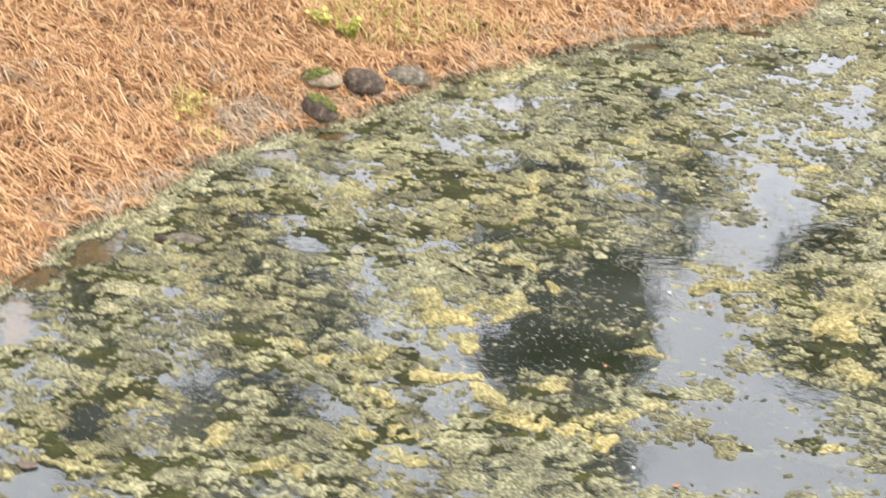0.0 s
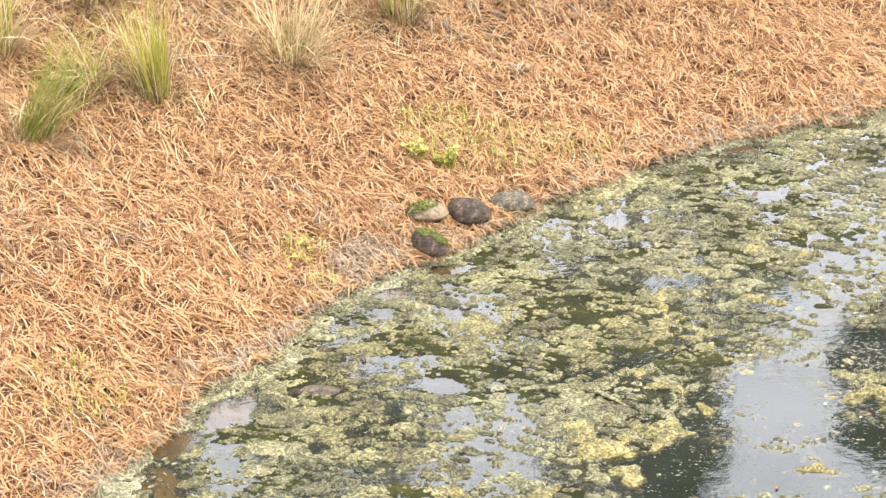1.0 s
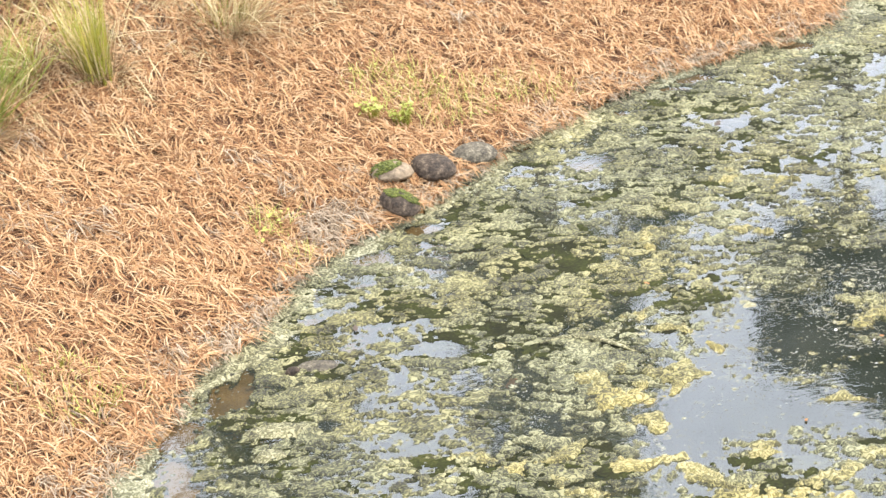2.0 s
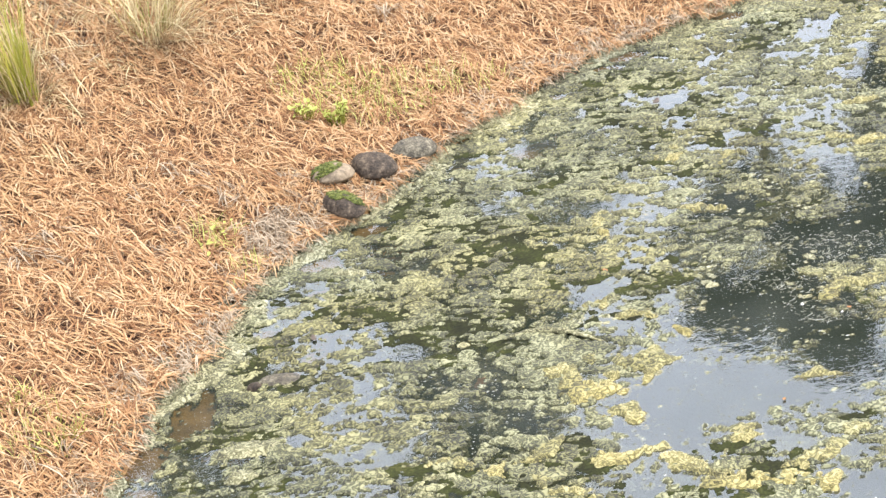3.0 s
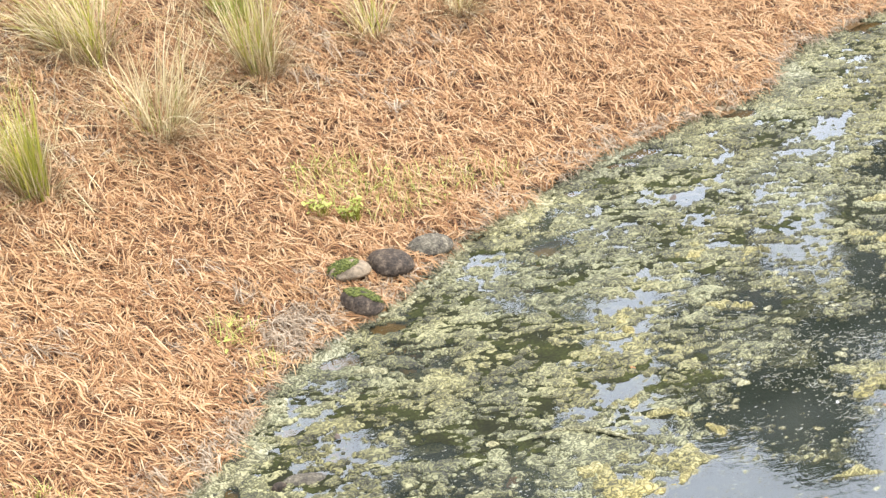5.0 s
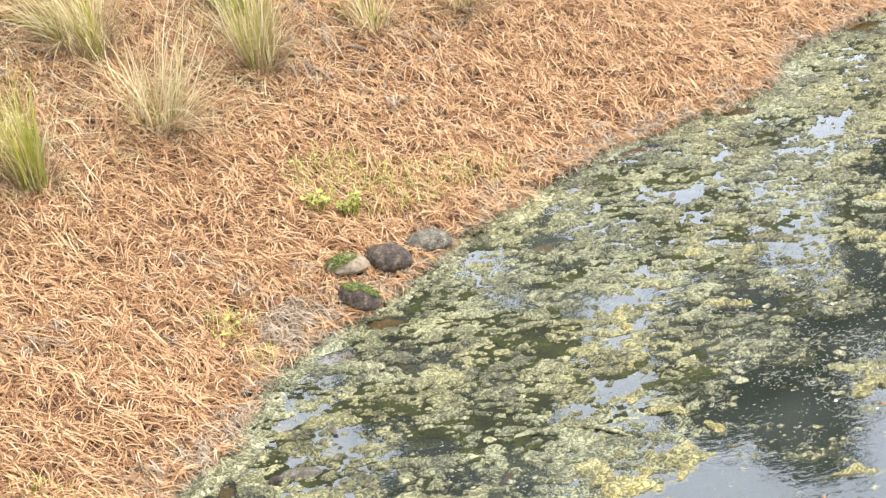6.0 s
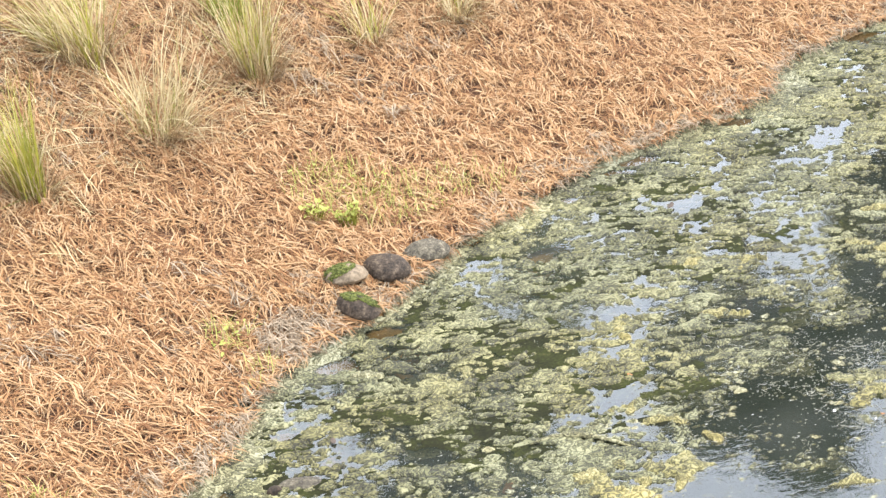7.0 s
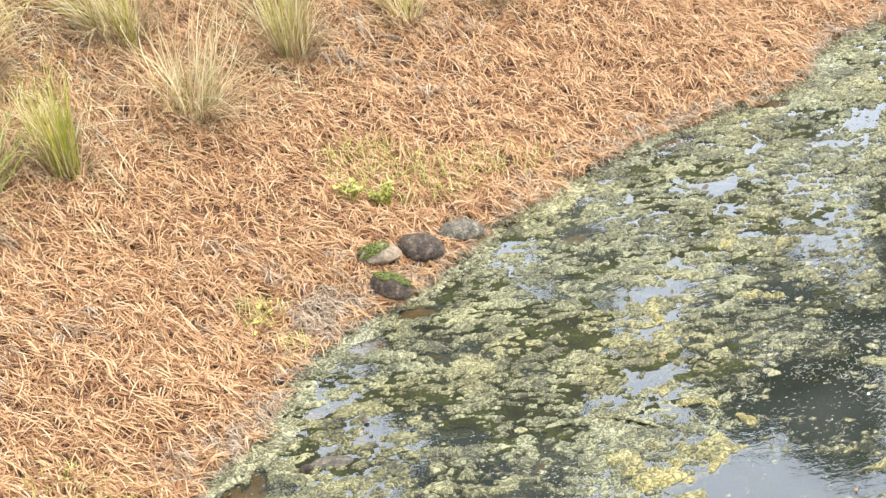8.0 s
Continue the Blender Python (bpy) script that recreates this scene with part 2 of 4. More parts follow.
# ---- the lie of the land ----
SHORE = [(-2.3, -4.6), (-1.44, -2.95), (-1.19, -2.48), (-1.05, -2.0), (-0.84, -1.78), (-0.71, -1.44), (-0.54, -1.02), (-0.25, -0.73),
         (0.0, -0.53), (0.22, -0.27), (0.46, 0.03), (0.77, 0.31), (1.09, 0.57), (1.4, 0.80), (1.82, 0.98), (2.2, 1.11),
         (2.5, 1.38), (2.77, 1.84), (3.1, 2.02), (3.49, 2.24), (4.6, 3.0), (6.0, 4.6), (7.2, 7.5), (10, 11), (17, 10), (22, 2),
         (21, -12), (12, -24), (0, -27), (-9, -22), (-8, -13), (-4.3, -7.6)]


def lattice(ix, iy, seed):
    h = (ix * 374761393 + iy * 668265263 + seed * 144269) & 0x7FFFFFFF
    h = ((h ^ (h >> 13)) * 1274126177) & 0x7FFFFFFF
    return ((h ^ (h >> 16)) & 0xFFFF) / 65535.0


def vnoise(x, y, size, seed):
    """Smooth value noise from 0 to 1 with cells of that size in metres."""
    u, v = x / size, y / size
    iu, iv = np.floor(u).astype(np.int64), np.floor(v).astype(np.int64)
    fu, fv = u - iu, v - iv
    fu, fv = fu * fu * fu * (fu * (6 * fu - 15) + 10), fv * fv * fv * (fv * (6 * fv - 15) + 10)
    a, b = lattice(iu, iv, seed), lattice(iu + 1, iv, seed)
    c, d = lattice(iu, iv + 1, seed), lattice(iu + 1, iv + 1, seed)
    return (a * (1 - fu) + b * fu) * (1 - fv) + (c * (1 - fu) + d * fu) * fv


def fbm(x, y, size, seed, octaves=3, gain=0.5):
    total, weight, amp = 0.0, 0.0, 1.0
    for k in range(octaves):
        c, s = math.cos(0.9 * k + 0.4), math.sin(0.9 * k + 0.4)
        total = total + amp * vnoise(c * x - s * y + 17.3 * k, s * x + c * y - 9.1 * k, size / 2 ** k, seed + 31 * k)
        weight += amp
        amp *= gain
    return total / weight


def shore_distance(x, y):
    """Distance to the waterline: positive on land, negative over water."""
    x, y = np.asarray(x, float), np.asarray(y, float)
    best, inside = np.full(x.shape, 1e9), np.zeros(x.shape, bool)
    for (ax, ay), (bx, by) in zip(SHORE, SHORE[1:] + SHORE[:1]):
        dx, dy = bx - ax, by - ay
        u = np.clip(((x - ax) * dx + (y - ay) * dy) / (dx * dx + dy * dy), 0, 1)
        best = np.minimum(best, np.hypot(x - ax - u * dx, y - ay - u * dy))
        inside ^= ((ay > y) != (by > y)) & (x < dx * (y - ay) / (dy if dy else 1e-9) + ax)
    d = np.where(inside, -best, best)
    return d + 0.09 * (fbm(x, y, 0.35, 5, 3) - 0.5) * np.exp(-np.abs(d) / 0.6)


def land_height(x, y, rough=True):
    d = shore_distance(x, y)
    e = np.clip(d, 0, 3.0)
    up = 0.32 * e + 0.06 * e ** 2 + 0.9 * (1 - np.exp(-np.clip(d - 3.0, 0, None) / 2.5))
    down = np.maximum(-1.3, -0.11 * np.clip(-d, 0, 0.38) - 0.45 * np.clip(-d - 0.38, 0, None))
    z = np.where(d > 0, up, down)
    if rough:
        z = z + np.clip(d, 0, 0.5) * 0.10 * (fbm(x, y, 0.45, 11, 3) - 0.5)
    return z


def ground_at(x, y):
    return float(land_height(np.array([x]), np.array([y]))[0])


def mesh_of(name, verts, faces, mat, smooth=False):
    """A mesh from arrays; all faces have the same number of corners."""
    verts, faces = np.asarray(verts, np.float32), np.asarray(faces, np.int32)
    me = bpy.data.meshes.new(name)
    n, k = faces.shape
    me.vertices.add(len(verts))
    me.vertices.foreach_set("co", verts.ravel())
    me.loops.add(n * k)
    me.loops.foreach_set("vertex_index", faces.ravel())
    me.polygons.add(n)
    me.polygons.foreach_set("loop_start", np.arange(0, n * k, k, dtype=np.int32))
    if smooth:
        me.polygons.foreach_set("use_smooth", np.ones(n, bool))
    me.materials.append(mat)
    me.update(calc_edges=True)
    me.validate()
    return me


def part(name, bm, material, parent, label=""):
    """Links a bmesh, or a ready mesh, as one mesh object under a thing or a part."""
    if isinstance(bm, bmesh.types.BMesh):
        me = bpy.data.meshes.new(name)
        bm.to_mesh(me)
        bm.free()
        me.materials.append(material)
        for p in me.polygons:
            p.use_smooth = True
    else:
        me = bm
    ob = new(name, me)
    ob.parent = parent
    if label:
        tagged(ob, label)
    return ob


def grid_faces(rows, cols):
    i = np.arange(rows * cols).reshape(rows, cols)
    return np.stack([i[:-1, :-1], i[:-1, 1:], i[1:, 1:], i[1:, :-1]], -1).reshape(-1, 4)


def spread(lo, hi, step, far):
    """Coordinates that are dense from lo to hi and widen outwards."""
    out = list(np.arange(lo, hi, step))
    s, a = step, out[-1]
    while a < far:
        s *= 1.22
        a += s
        out.append(a)
    s, a = step, out[0]
    while a > -far:
        s *= 1.22
        a -= s
        out.insert(0, a)
    return np.array(out)


# ---- ground and water ----
gx, gy = np.meshgrid(spread(-4.5, 5.5, 0.05, 1800), spread(-5.5, 5.0, 0.05, 1800))
gz = land_height(gx, gy)
ground = new("ground", mesh_of("ground", np.stack([gx, gy, gz], -1).reshape(-1, 3), grid_faces(*gx.shape), M_SOIL, True))
tagged(ground, "sloping pond bank of brown soil under pine straw", "ground", kind="structure")

wx, wy = np.meshgrid(np.linspace(-12, 25, 38), np.linspace(-30, 14, 45))
water = new("water", mesh_of("water", np.stack([wx, wy, 0 * wx], -1).reshape(-1, 3), grid_faces(*wx.shape), M_WATER, True))
water.visible_shadow = False
tagged(water, "still murky pond water reflecting pale sky and trees", "water", kind="structure")


# ---- strands: straw, blades ----
def strands(roots, yaw, length, width, lift, sag, bend, steps, on_ground, dip=0.02):
    """Thin ridged strips. roots (n,2 or n,3); yaw, length and the rest (n,). on_ground: they follow the bank; else they rise from the root."""
    n = len(yaw)
    t = np.linspace(0, 1, steps + 1)[None, :]
    ang = yaw[:, None] + bend[:, None] * (t - 0.5)
    seg = (length / steps)[:, None]
    dx, dy = np.cos(ang) * seg, np.sin(ang) * seg
    if on_ground:
        px = roots[:, 0:1] + np.cumsum(dx, 1) - dx[:, :1] - 0.5 * length[:, None] * np.cos(yaw)[:, None]
        py = roots[:, 1:2] + np.cumsum(dy, 1) - dy[:, :1] - 0.5 * length[:, None] * np.sin(yaw)[:, None]
        z = land_height(px.ravel(), py.ravel()).reshape(px.shape)
        z = np.maximum(z, 0.004) + lift[:, None] + sag[:, None] * (t - 0.5) - dip * (2 * t - 1) ** 2
        taper = np.clip(1.15 - np.abs(2 * t - 1) ** 3, 0.2, 1)
    else:
        # sag: how far the blade leans over by its tip (radians from upright); lift: lean at the root
        ang = ang + 0.22 * np.sin(5 * t + 7 * yaw[:, None])      # blades wave a little
        lean = lift[:, None] + (sag - lift)[:, None] * t ** 1.4 + 0.10 * np.sin(7 * t + 11 * yaw[:, None])
        hx, hz = np.sin(lean) * seg, np.cos(lean) * seg
        px = roots[:, 0:1] + np.cumsum(hx * np.cos(ang), 1) - hx[:, :1] * np.cos(ang[:, :1])
        py = roots[:, 1:2] + np.cumsum(hx * np.sin(ang), 1) - hx[:, :1] * np.sin(ang[:, :1])
        z = roots[:, 2:3] + np.cumsum(hz, 1) - hz[:, :1]
        taper = np.clip(1.05 - t ** 2, 0.12, 1)
    sx, sy = -np.sin(ang), np.cos(ang)
    w = 0.5 * width[:, None] * taper
    left = np.stack([px + sx * w, py + sy * w, z], -1)
    mid = np.stack([px, py, z + 0.6 * w], -1)
    right = np.stack([px - sx * w, py - sy * w, z], -1)
    verts = np.stack([left, mid, right], 2).reshape(-1, 3)
    base = (np.arange(n) * (steps + 1) * 3)[:, None, None]
    k = (np.arange(steps) * 3)[None, :, None]
    q1, q2 = np.array([0, 1, 4, 3])[None, None, :], np.array([1, 2, 5, 4])[None, None, :]
    faces = np.concatenate([(base + k + q1).reshape(-1, 4), (base + k + q2).reshape(-1, 4)])
    return verts, faces


def scatter(n, x0, x1, y0, y1, low, high, rng, keep=None):
    out = np.zeros((0, 2))
    while len(out) < n:
        p = np.stack([rng.uniform(x0, x1, n), rng.uniform(y0, y1, n)], -1)
        d = shore_distance(p[:, 0], p[:, 1])
        ok = (d > low) & (d < high)
        if keep is not None:
            ok &= keep(p, rng)
        out = np.concatenate([out, p[ok]])
    return out[:n]


def straw_layer(name, n, mat, label, seed, width, length, low, high, keep=None, sheaf=3, box=(-3.6, 4.4, -4.4, 3.9)):
    """Needles lie in little sheaves that keep roughly to one way, one sheaf across the other."""
    rng = np.random.default_rng(seed)
    heads = scatter(n // sheaf, *box, low, high, rng, keep)
    k = len(heads) * sheaf
    flow = 3.4 * (fbm(heads[:, 0], heads[:, 1], 0.42, seed + 2, 2) - 0.5) - 0.12
    way = flow + rng.normal(0, 1.15, len(heads))
    p = np.repeat(heads, sheaf, 0) + rng.normal(0, 0.014, (k, 2))
    yaw = np.repeat(way, sheaf) + rng.normal(0, 0.33, k)
    L = rng.uniform(*length, k)
    hump = 0.075 * fbm(p[:, 0], p[:, 1], 0.17, seed + 5, 3)
    over = np.repeat(rng.uniform(0, 0.020, len(heads)), sheaf) + rng.uniform(0, 0.006, k)
    v, f = strands(p, yaw, L, rng.uniform(*width, k), 0.004 + hump + over, rng.normal(0, 0.016, k), np.repeat(rng.normal(0, 0.45, len(heads)), sheaf) + rng.normal(0, 0.2, k), 3, True)
    ob = new(name, mesh_of(name, v, f, mat, False))
    return tagged(ob, label, "pine straw", kind="stuff")


def in_plan(p, rng):
    """The part of the bank along the pond's corner."""
    x, y = p[:, 0], p[:, 1]
    return (x > -2.75) & (y > -4.3 - 0.9 * (x + 1)) & (y < 3.9 - 0.25 * np.abs(x + 1)) | (rng.uniform(0, 1, len(p)) < 0.16)


straw_layer("pine_straw", 103500, M_STRAW, "deep layer of orange-brown pine needles covering the pond bank", 3, (0.0034, 0.0078), (0.06, 0.19), -0.005, 4.4, in_plan, 3, (-3.6, 4.4, -4.4, 4.6))


def near_water(p, rng):
    d = shore_distance(p[:, 0], p[:, 1])
    return rng.uniform(0, 1, len(p)) < np.clip(1.1 - d / 0.22, 0.0, 1)


def grey_patches(p, rng):
    return fbm(p[:, 0], p[:, 1], 0.7, 77, 2) + rng.normal(0, 0.03, len(p)) > 0.66


straw_layer("weathered_straw", 4800, M_GREY, "greyish weathered pine needles along the wet pond edge", 8, (0.003, 0.006), (0.04, 0.12), -0.03, 0.24, near_water)
straw_layer("weathered_straw", 3000, M_GREY, "pale greyish dead needles lying in thin patches on the bank", 9, (0.004, 0.007), (0.07, 0.18), 0.2, 3.6, grey_patches)


def grey_heap(p, rng):
    return np.hypot(p[:, 0] + 0.42, p[:, 1] + 0.74) < 0.17 + rng.normal(0, 0.03, len(p))


def upper_bank(p, rng):
    d = shore_distance(p[:, 0], p[:, 1])
    return (d > 1.5 + rng.normal(0, 0.25, len(p))) & (fbm(p[:, 0], p[:, 1], 0.8, 79, 2) > 0.47)


straw_layer("weathered_straw", 420, M_GREY, "matted heap of grey dead needles at the waterline", 12, (0.004, 0.007), (0.05, 0.13), 0.0, 0.4, grey_heap)
straw_layer("dry_grass_litter", 5200, M_DRY, "pale dry grass blades strewn over the upper bank", 13, (0.003, 0.0055), (0.16, 0.36), 1.2, 3.8, upper_bank)


def short_grass(name, n, cx, cy, rx, ry, seed, label):
    """Thin young blades standing in the straw."""
    rng = np.random.default_rng(seed)
    a, r = rng.uniform(0, 2 * math.pi, n), np.sqrt(rng.uniform(0, 1, n))
    x, y = cx + rx * r * np.cos(a), cy + ry * r * np.sin(a)
    ok = shore_distance(x, y) > 0.02
    x, y = x[ok], y[ok]
    k = len(x)
    roots = np.stack([x, y, land_height(x, y) + 0.035], -1)
    v, f = strands(roots, rng.uniform(0, 6.28, k), rng.uniform(0.05, 0.14, k), rng.uniform(0.002, 0.0045, k), np.abs(rng.normal(0, 0.5, k)),
                   np.abs(rng.normal(0.9, 0.5, k)), rng.normal(0, 0.4, k), 4, False)
    return tagged(new(name, mesh_of(name, v, f, M_WEED, False)), label, "grass", kind="stuff")


short_grass("sprouting_grass", 420, 0.06, 0.44, 0.42, 0.26, 21, "thin green grass sprouting through pine straw by the water")
short_grass("sprouting_grass", 130, 0.62, 0.60, 0.35, 0.14, 22, "sparse green grass sprouting along the damp edge")
short_grass("sprouting_grass", 130, -1.55, -2.30, 0.28, 0.26, 23, "yellow-green grass sprouting through pine straw")
short_grass("sprouting_grass", 60, -0.74, -0.76, 0.12, 0.12, 24, "tiny green shoots in orange pine straw")
short_grass("sprouting_grass", 70, -0.60, -1.12, 0.10, 0.20, 25, "tiny yellow-green shoots along the waterline")


# ---- floating algae ----
# open water: centre, radii along and across, how thoroughly it is clear
OPEN = [(1.26, -2.87, 0.44, 0.34, 1.4), (1.65, -2.99, 0.23, 0.21, 1.3), (1.13, -2.42, 0.20, 0.15, 1.1), (1.56, -2.22, 0.37, 0.38, 1.3)]
OPEN += [(1.92, -1.70, 0.21, 0.30, 1.2), (2.34, -1.32, 0.15, 0.35, 1.4), (2.22, -1.75, 0.18, 0.22, 1.3), (1.65, -1.21, 0.19, 0.12, 0.8), (1.93, -0.90, 0.06, 0.48, 0.6)]
OPEN += [(2.77, 0.09, 0.11, 0.43, 0.95), (2.33, -0.87, 0.12, 0.11, 0.6), (2.66, 0.69, 0.13, 0.14, 0.95), (2.40, 0.36, 0.11, 0.10, 0.75), (1.74, 0.16, 0.12, 0.08, 0.6)]
# holes in the mats near the bank
OPEN += [(-0.57, -1.57, 0.06, 0.07, 0.65), (-0.31, -1.20, 0.06, 0.07, 0.5), (-0.28, -1.81, 0.12, 0.10, 0.45), (-0.25, -2.50, 0.08, 0.10, 0.65), (-0.17, -2.81, 0.11, 0.09, 0.65)]
OPEN += [(-0.48, -2.59, 0.10, 0.06, 0.7), (-0.83, -2.60, 0.13, 0.07, 0.6), (0.02, -2.02, 0.09, 0.08, 0.95), (0.14, -2.29, 0.10, 0.09, 0.9), (0.33, -2.39, 0.08, 0.07, 0.9)]
OPEN += [(0.21, -2.86, 0.05, 0.11, 1), (0.41, -2.77, 0.10, 0.09, 1), (-0.18, -2.29, 0.05, 0.06, 0.9), (0.23, -2.59, 0.07, 0.06, 0.8), (0.91, -0.11, 0.18, 0.10, 0.8)]
OPEN += [(1.01, -0.96, 0.17, 0.10, 0.65), (0.96, -0.48, 0.07, 0.05, 0.7), (0.92, -1.78, 0.09, 0.08, 0.7), (1.05, -1.72, 0.07, 0.06, 0.8), (0.29, -1.99, 0.08, 0.05, 0.7), (-0.01, -1.74, 0.11, 0.05, 0.6)]
# further out
OPEN += [(2.04, -3.82, 0.52, 0.17, 1.4), (1.88, -2.72, 0.17, 0.35, 1.3), (2.24, -3.12, 0.22, 0.12, 1.1), (2.14, -3.38, 0.28, 0.16, 1.2), (1.29, -2.79, 0.20, 0.30, 0.8), (-0.71, -4.19, 0.13, 0.15, 0.95), (-1.05, -3.03, 0.11, 0.14, 0.9)]
OPEN += [(-0.83, -1.97, 0.07, 0.12, 0.7), (-0.25, -3.38, 0.12, 0.14, 0.8), (-0.57, -3.74, 0.09, 0.11, 0.9), (0.30, -3.36, 0.09, 0.07, 0.5), (2.48, -1.62, 0.16, 0.25, 0.7), (0.79, -3.44, 0.07, 0.11, 0.6)]
# thickly grown stretches: centre, radii
THICK = [(0.62, -1.62, 0.30, 0.22), (1.20, -1.62, 0.20, 0.15), (0.85, -1.40, 0.30, 0.22), (0.45, -0.52, 0.28, 0.20), (1.45, -0.15, 0.45, 0.30), (0.60, -3.65, 0.60, 0.40), (0.60, -2.20, 0.20, 0.12),
         (1.30, -0.55, 0.40, 0.25), (-0.55, -2.85, 0.20, 0.20), (0.30, -0.95, 0.40, 0.20)]
# shallow spots by the waterline where the brown bed shows
BARE = [(1.60, 0.80, 0.15, 0.05), (1.47, 0.70, 0.08, 0.04), (2.23, 1.08, 0.12, 0.06), (3.30, 2.06, 0.12, 0.05), (1.14, 0.44, 0.06, 0.04), (0.02, -0.70, 0.10, 0.06), (-0.26, -0.98, 0.10, 0.07)]
BARE += [(-1.12, -2.52, 0.10, 0.12), (-1.15, -2.80, 0.08, 0.10), (-0.94, -2.20, 0.10, 0.14), (-0.83, -2.15, 0.04, 0.17)]
# yellow mats: centre, radii
YELLOW = [(0.81, -2.57, 0.21, 0.10), (0.89, -2.84, 0.11, 0.10), (1.07, -2.57, 0.07, 0.05), (0.92, -3.20, 0.18, 0.06), (1.14, -3.32, 0.07, 0.06), (1.23, -2.33, 0.05, 0.05), (1.47, -3.37, 0.22, 0.10)]
YELLOW += [(1.67, -3.41, 0.10, 0.07), (1.27, -3.50, 0.26, 0.08), (1.57, -3.66, 0.08, 0.07), (0.43, -3.00, 0.14, 0.06), (1.53, -1.33, 0.15, 0.06), (1.55, -0.56, 0.23, 0.09), (1.15, -1.20, 0.07, 0.05)]
YELLOW += [(2.51, -0.30, 0.12, 0.05), (2.47, -0.71, 0.12, 0.08), (1.82, -0.77, 0.07, 0.08), (1.05, -1.81, 0.05, 0.05), (1.04, -2.09, 0.05, 0.05), (0.15, -3.07, 0.14, 0.06), (0.66, -3.37, 0.13, 0.06)]
YELLOW += [(0.68, -3.68, 0.09, 0.10), (0.75, -3.98, 0.13, 0.08), (2.54, -2.34, 0.18, 0.22), (2.54, -2.84, 0.15, 0.13), (2.09, -2.26, 0.10, 0.05), (-0.12, -3.78, 0.14, 0.13), (0.48, -3.24, 0.07, 0.10)]
YELLOW += [(1.19, -2.26, 0.05, 0.06), (2.45, -3.65, 0.09, 0.06), (0.15, -4.09, 0.20, 0.08), (1.64, -2.85, 0.10, 0.05)]


def blobs(x, y, spots, wobble, seed):
    wx_, wy_ = wobble * (fbm(x, y, 0.3, seed, 3) - 0.5), wobble * (fbm(x, y, 0.3, seed + 7, 3) - 0.5)
    best = np.zeros_like(x)
    for s in spots:
        r = np.hypot((x + wx_ - s[0]) / s[2], (y + wy_ - s[1]) / s[3])
        best = np.maximum(best, np.clip(1.25 * (1.3 - r), 0, 1) * (s[4] if len(s) > 4 else 1))
    return best


def mat_arrays(step, x0, x1, y0, y1, height, floor):
    x, y = np.meshgrid(np.arange(x0, x1, step), np.arange(y0, y1, step))
    x = x + step * 0.35 * (vnoise(x, y, step * 1.1, 91) - 0.5)
    z = height(x, y)
    f = grid_faces(*x.shape)
    f = f[z.ravel()[f].max(1) > floor]
    return np.stack([x, y, z], -1).reshape(-1, 3), f


def compact(v, f):
    used, index = np.unique(f, return_inverse=True)
    return v[used], index.reshape(f.shape)


def float_mats(v, f, mat, name, label, small_label, group, rest, least):
    """Every mat that floats apart from the others is a thing of its own; the crumbs stay together."""
    lab = np.arange(len(v))
    while True:
        low = lab[f].min(1)
        nxt = lab.copy()
        for k in range(4):
            np.minimum.at(nxt, f[:, k], low)
        nxt = nxt[nxt]
        if (nxt == lab).all():
            break
        lab = nxt
    owner = lab[f[:, 0]]
    ids, counts = np.unique(owner, return_counts=True)
    large = ids[np.argsort(-counts)][:220]
    large = [i for i in large if counts[ids == i][0] > least]
    for i in large:
        vv, ff = compact(v, f[owner == i])
        centre = vv.mean(0) * (1, 1, 0)
        ob = new(name, mesh_of(name, vv - centre, ff, mat, True))
        ob.location = centre
        tagged(ob, label if len(ff) > 1500 else small_label, "algae", group)
    crumbs = ~np.isin(owner, large)
    if crumbs.any():
        vv, ff = compact(v, f[crumbs])
        tagged(new(rest, mesh_of(rest, vv, ff, mat, True)), "small crumbs of algae drifting between larger mats", "algae", kind="stuff")


def crinkle(x, y, seed):
    a = 1 - np.abs(2 * fbm(x, y, 0.070, seed, 2) - 1)
    b = 1 - np.abs(2 * vnoise(0.83 * x - 0.56 * y, 0.56 * x + 0.83 * y, 0.030, seed + 3) - 1)
    return 0.70 * a + 0.30 * b


def pads(x, y, size, seed, low, high, seam=0.0):
    """Jittered round pads: over 0 inside one, under 0 in the gaps; low, high: their radii in cells; seam: how deep the gap is
    where two of them meet."""
    u, v = x / size, y / size
    iu, iv = np.floor(u).astype(np.int64), np.floor(v).astype(np.int64)
    best, second = np.full(x.shape, -9.0), np.full(x.shape, -9.0)
    for a in (-1, 0, 1):
        for b in (-1, 0, 1):
            cu, cv = iu + a, iv + b
            px, py = cu + lattice(cu, cv, seed), cv + lattice(cu, cv, seed + 1)
            r = low + (high - low) * lattice(cu, cv, seed + 2) - np.hypot(u - px, v - py)
            second = np.maximum(second, np.minimum(best, r))
            best = np.maximum(best, r)
    return best - seam * np.clip(1 - (best - second) / 0.13, 0, 1)


def frayed(x, y, seed):
    """Ragged shift of outlines."""
    return 0.50 * (fbm(x, y, 0.11, seed, 3, 0.7) - 0.5) + 0.42 * (vnoise(0.88 * x + 0.48 * y, 0.88 * y - 0.48 * x, 0.023, seed + 9) - 0.5)


def cracks(x, y, size, seed, width):
    """1 along winding narrow gaps, 0 elsewhere."""
    return np.clip(1 - np.abs(fbm(x, y, size, seed, 3, 0.6) - 0.5) / width, 0, 1)


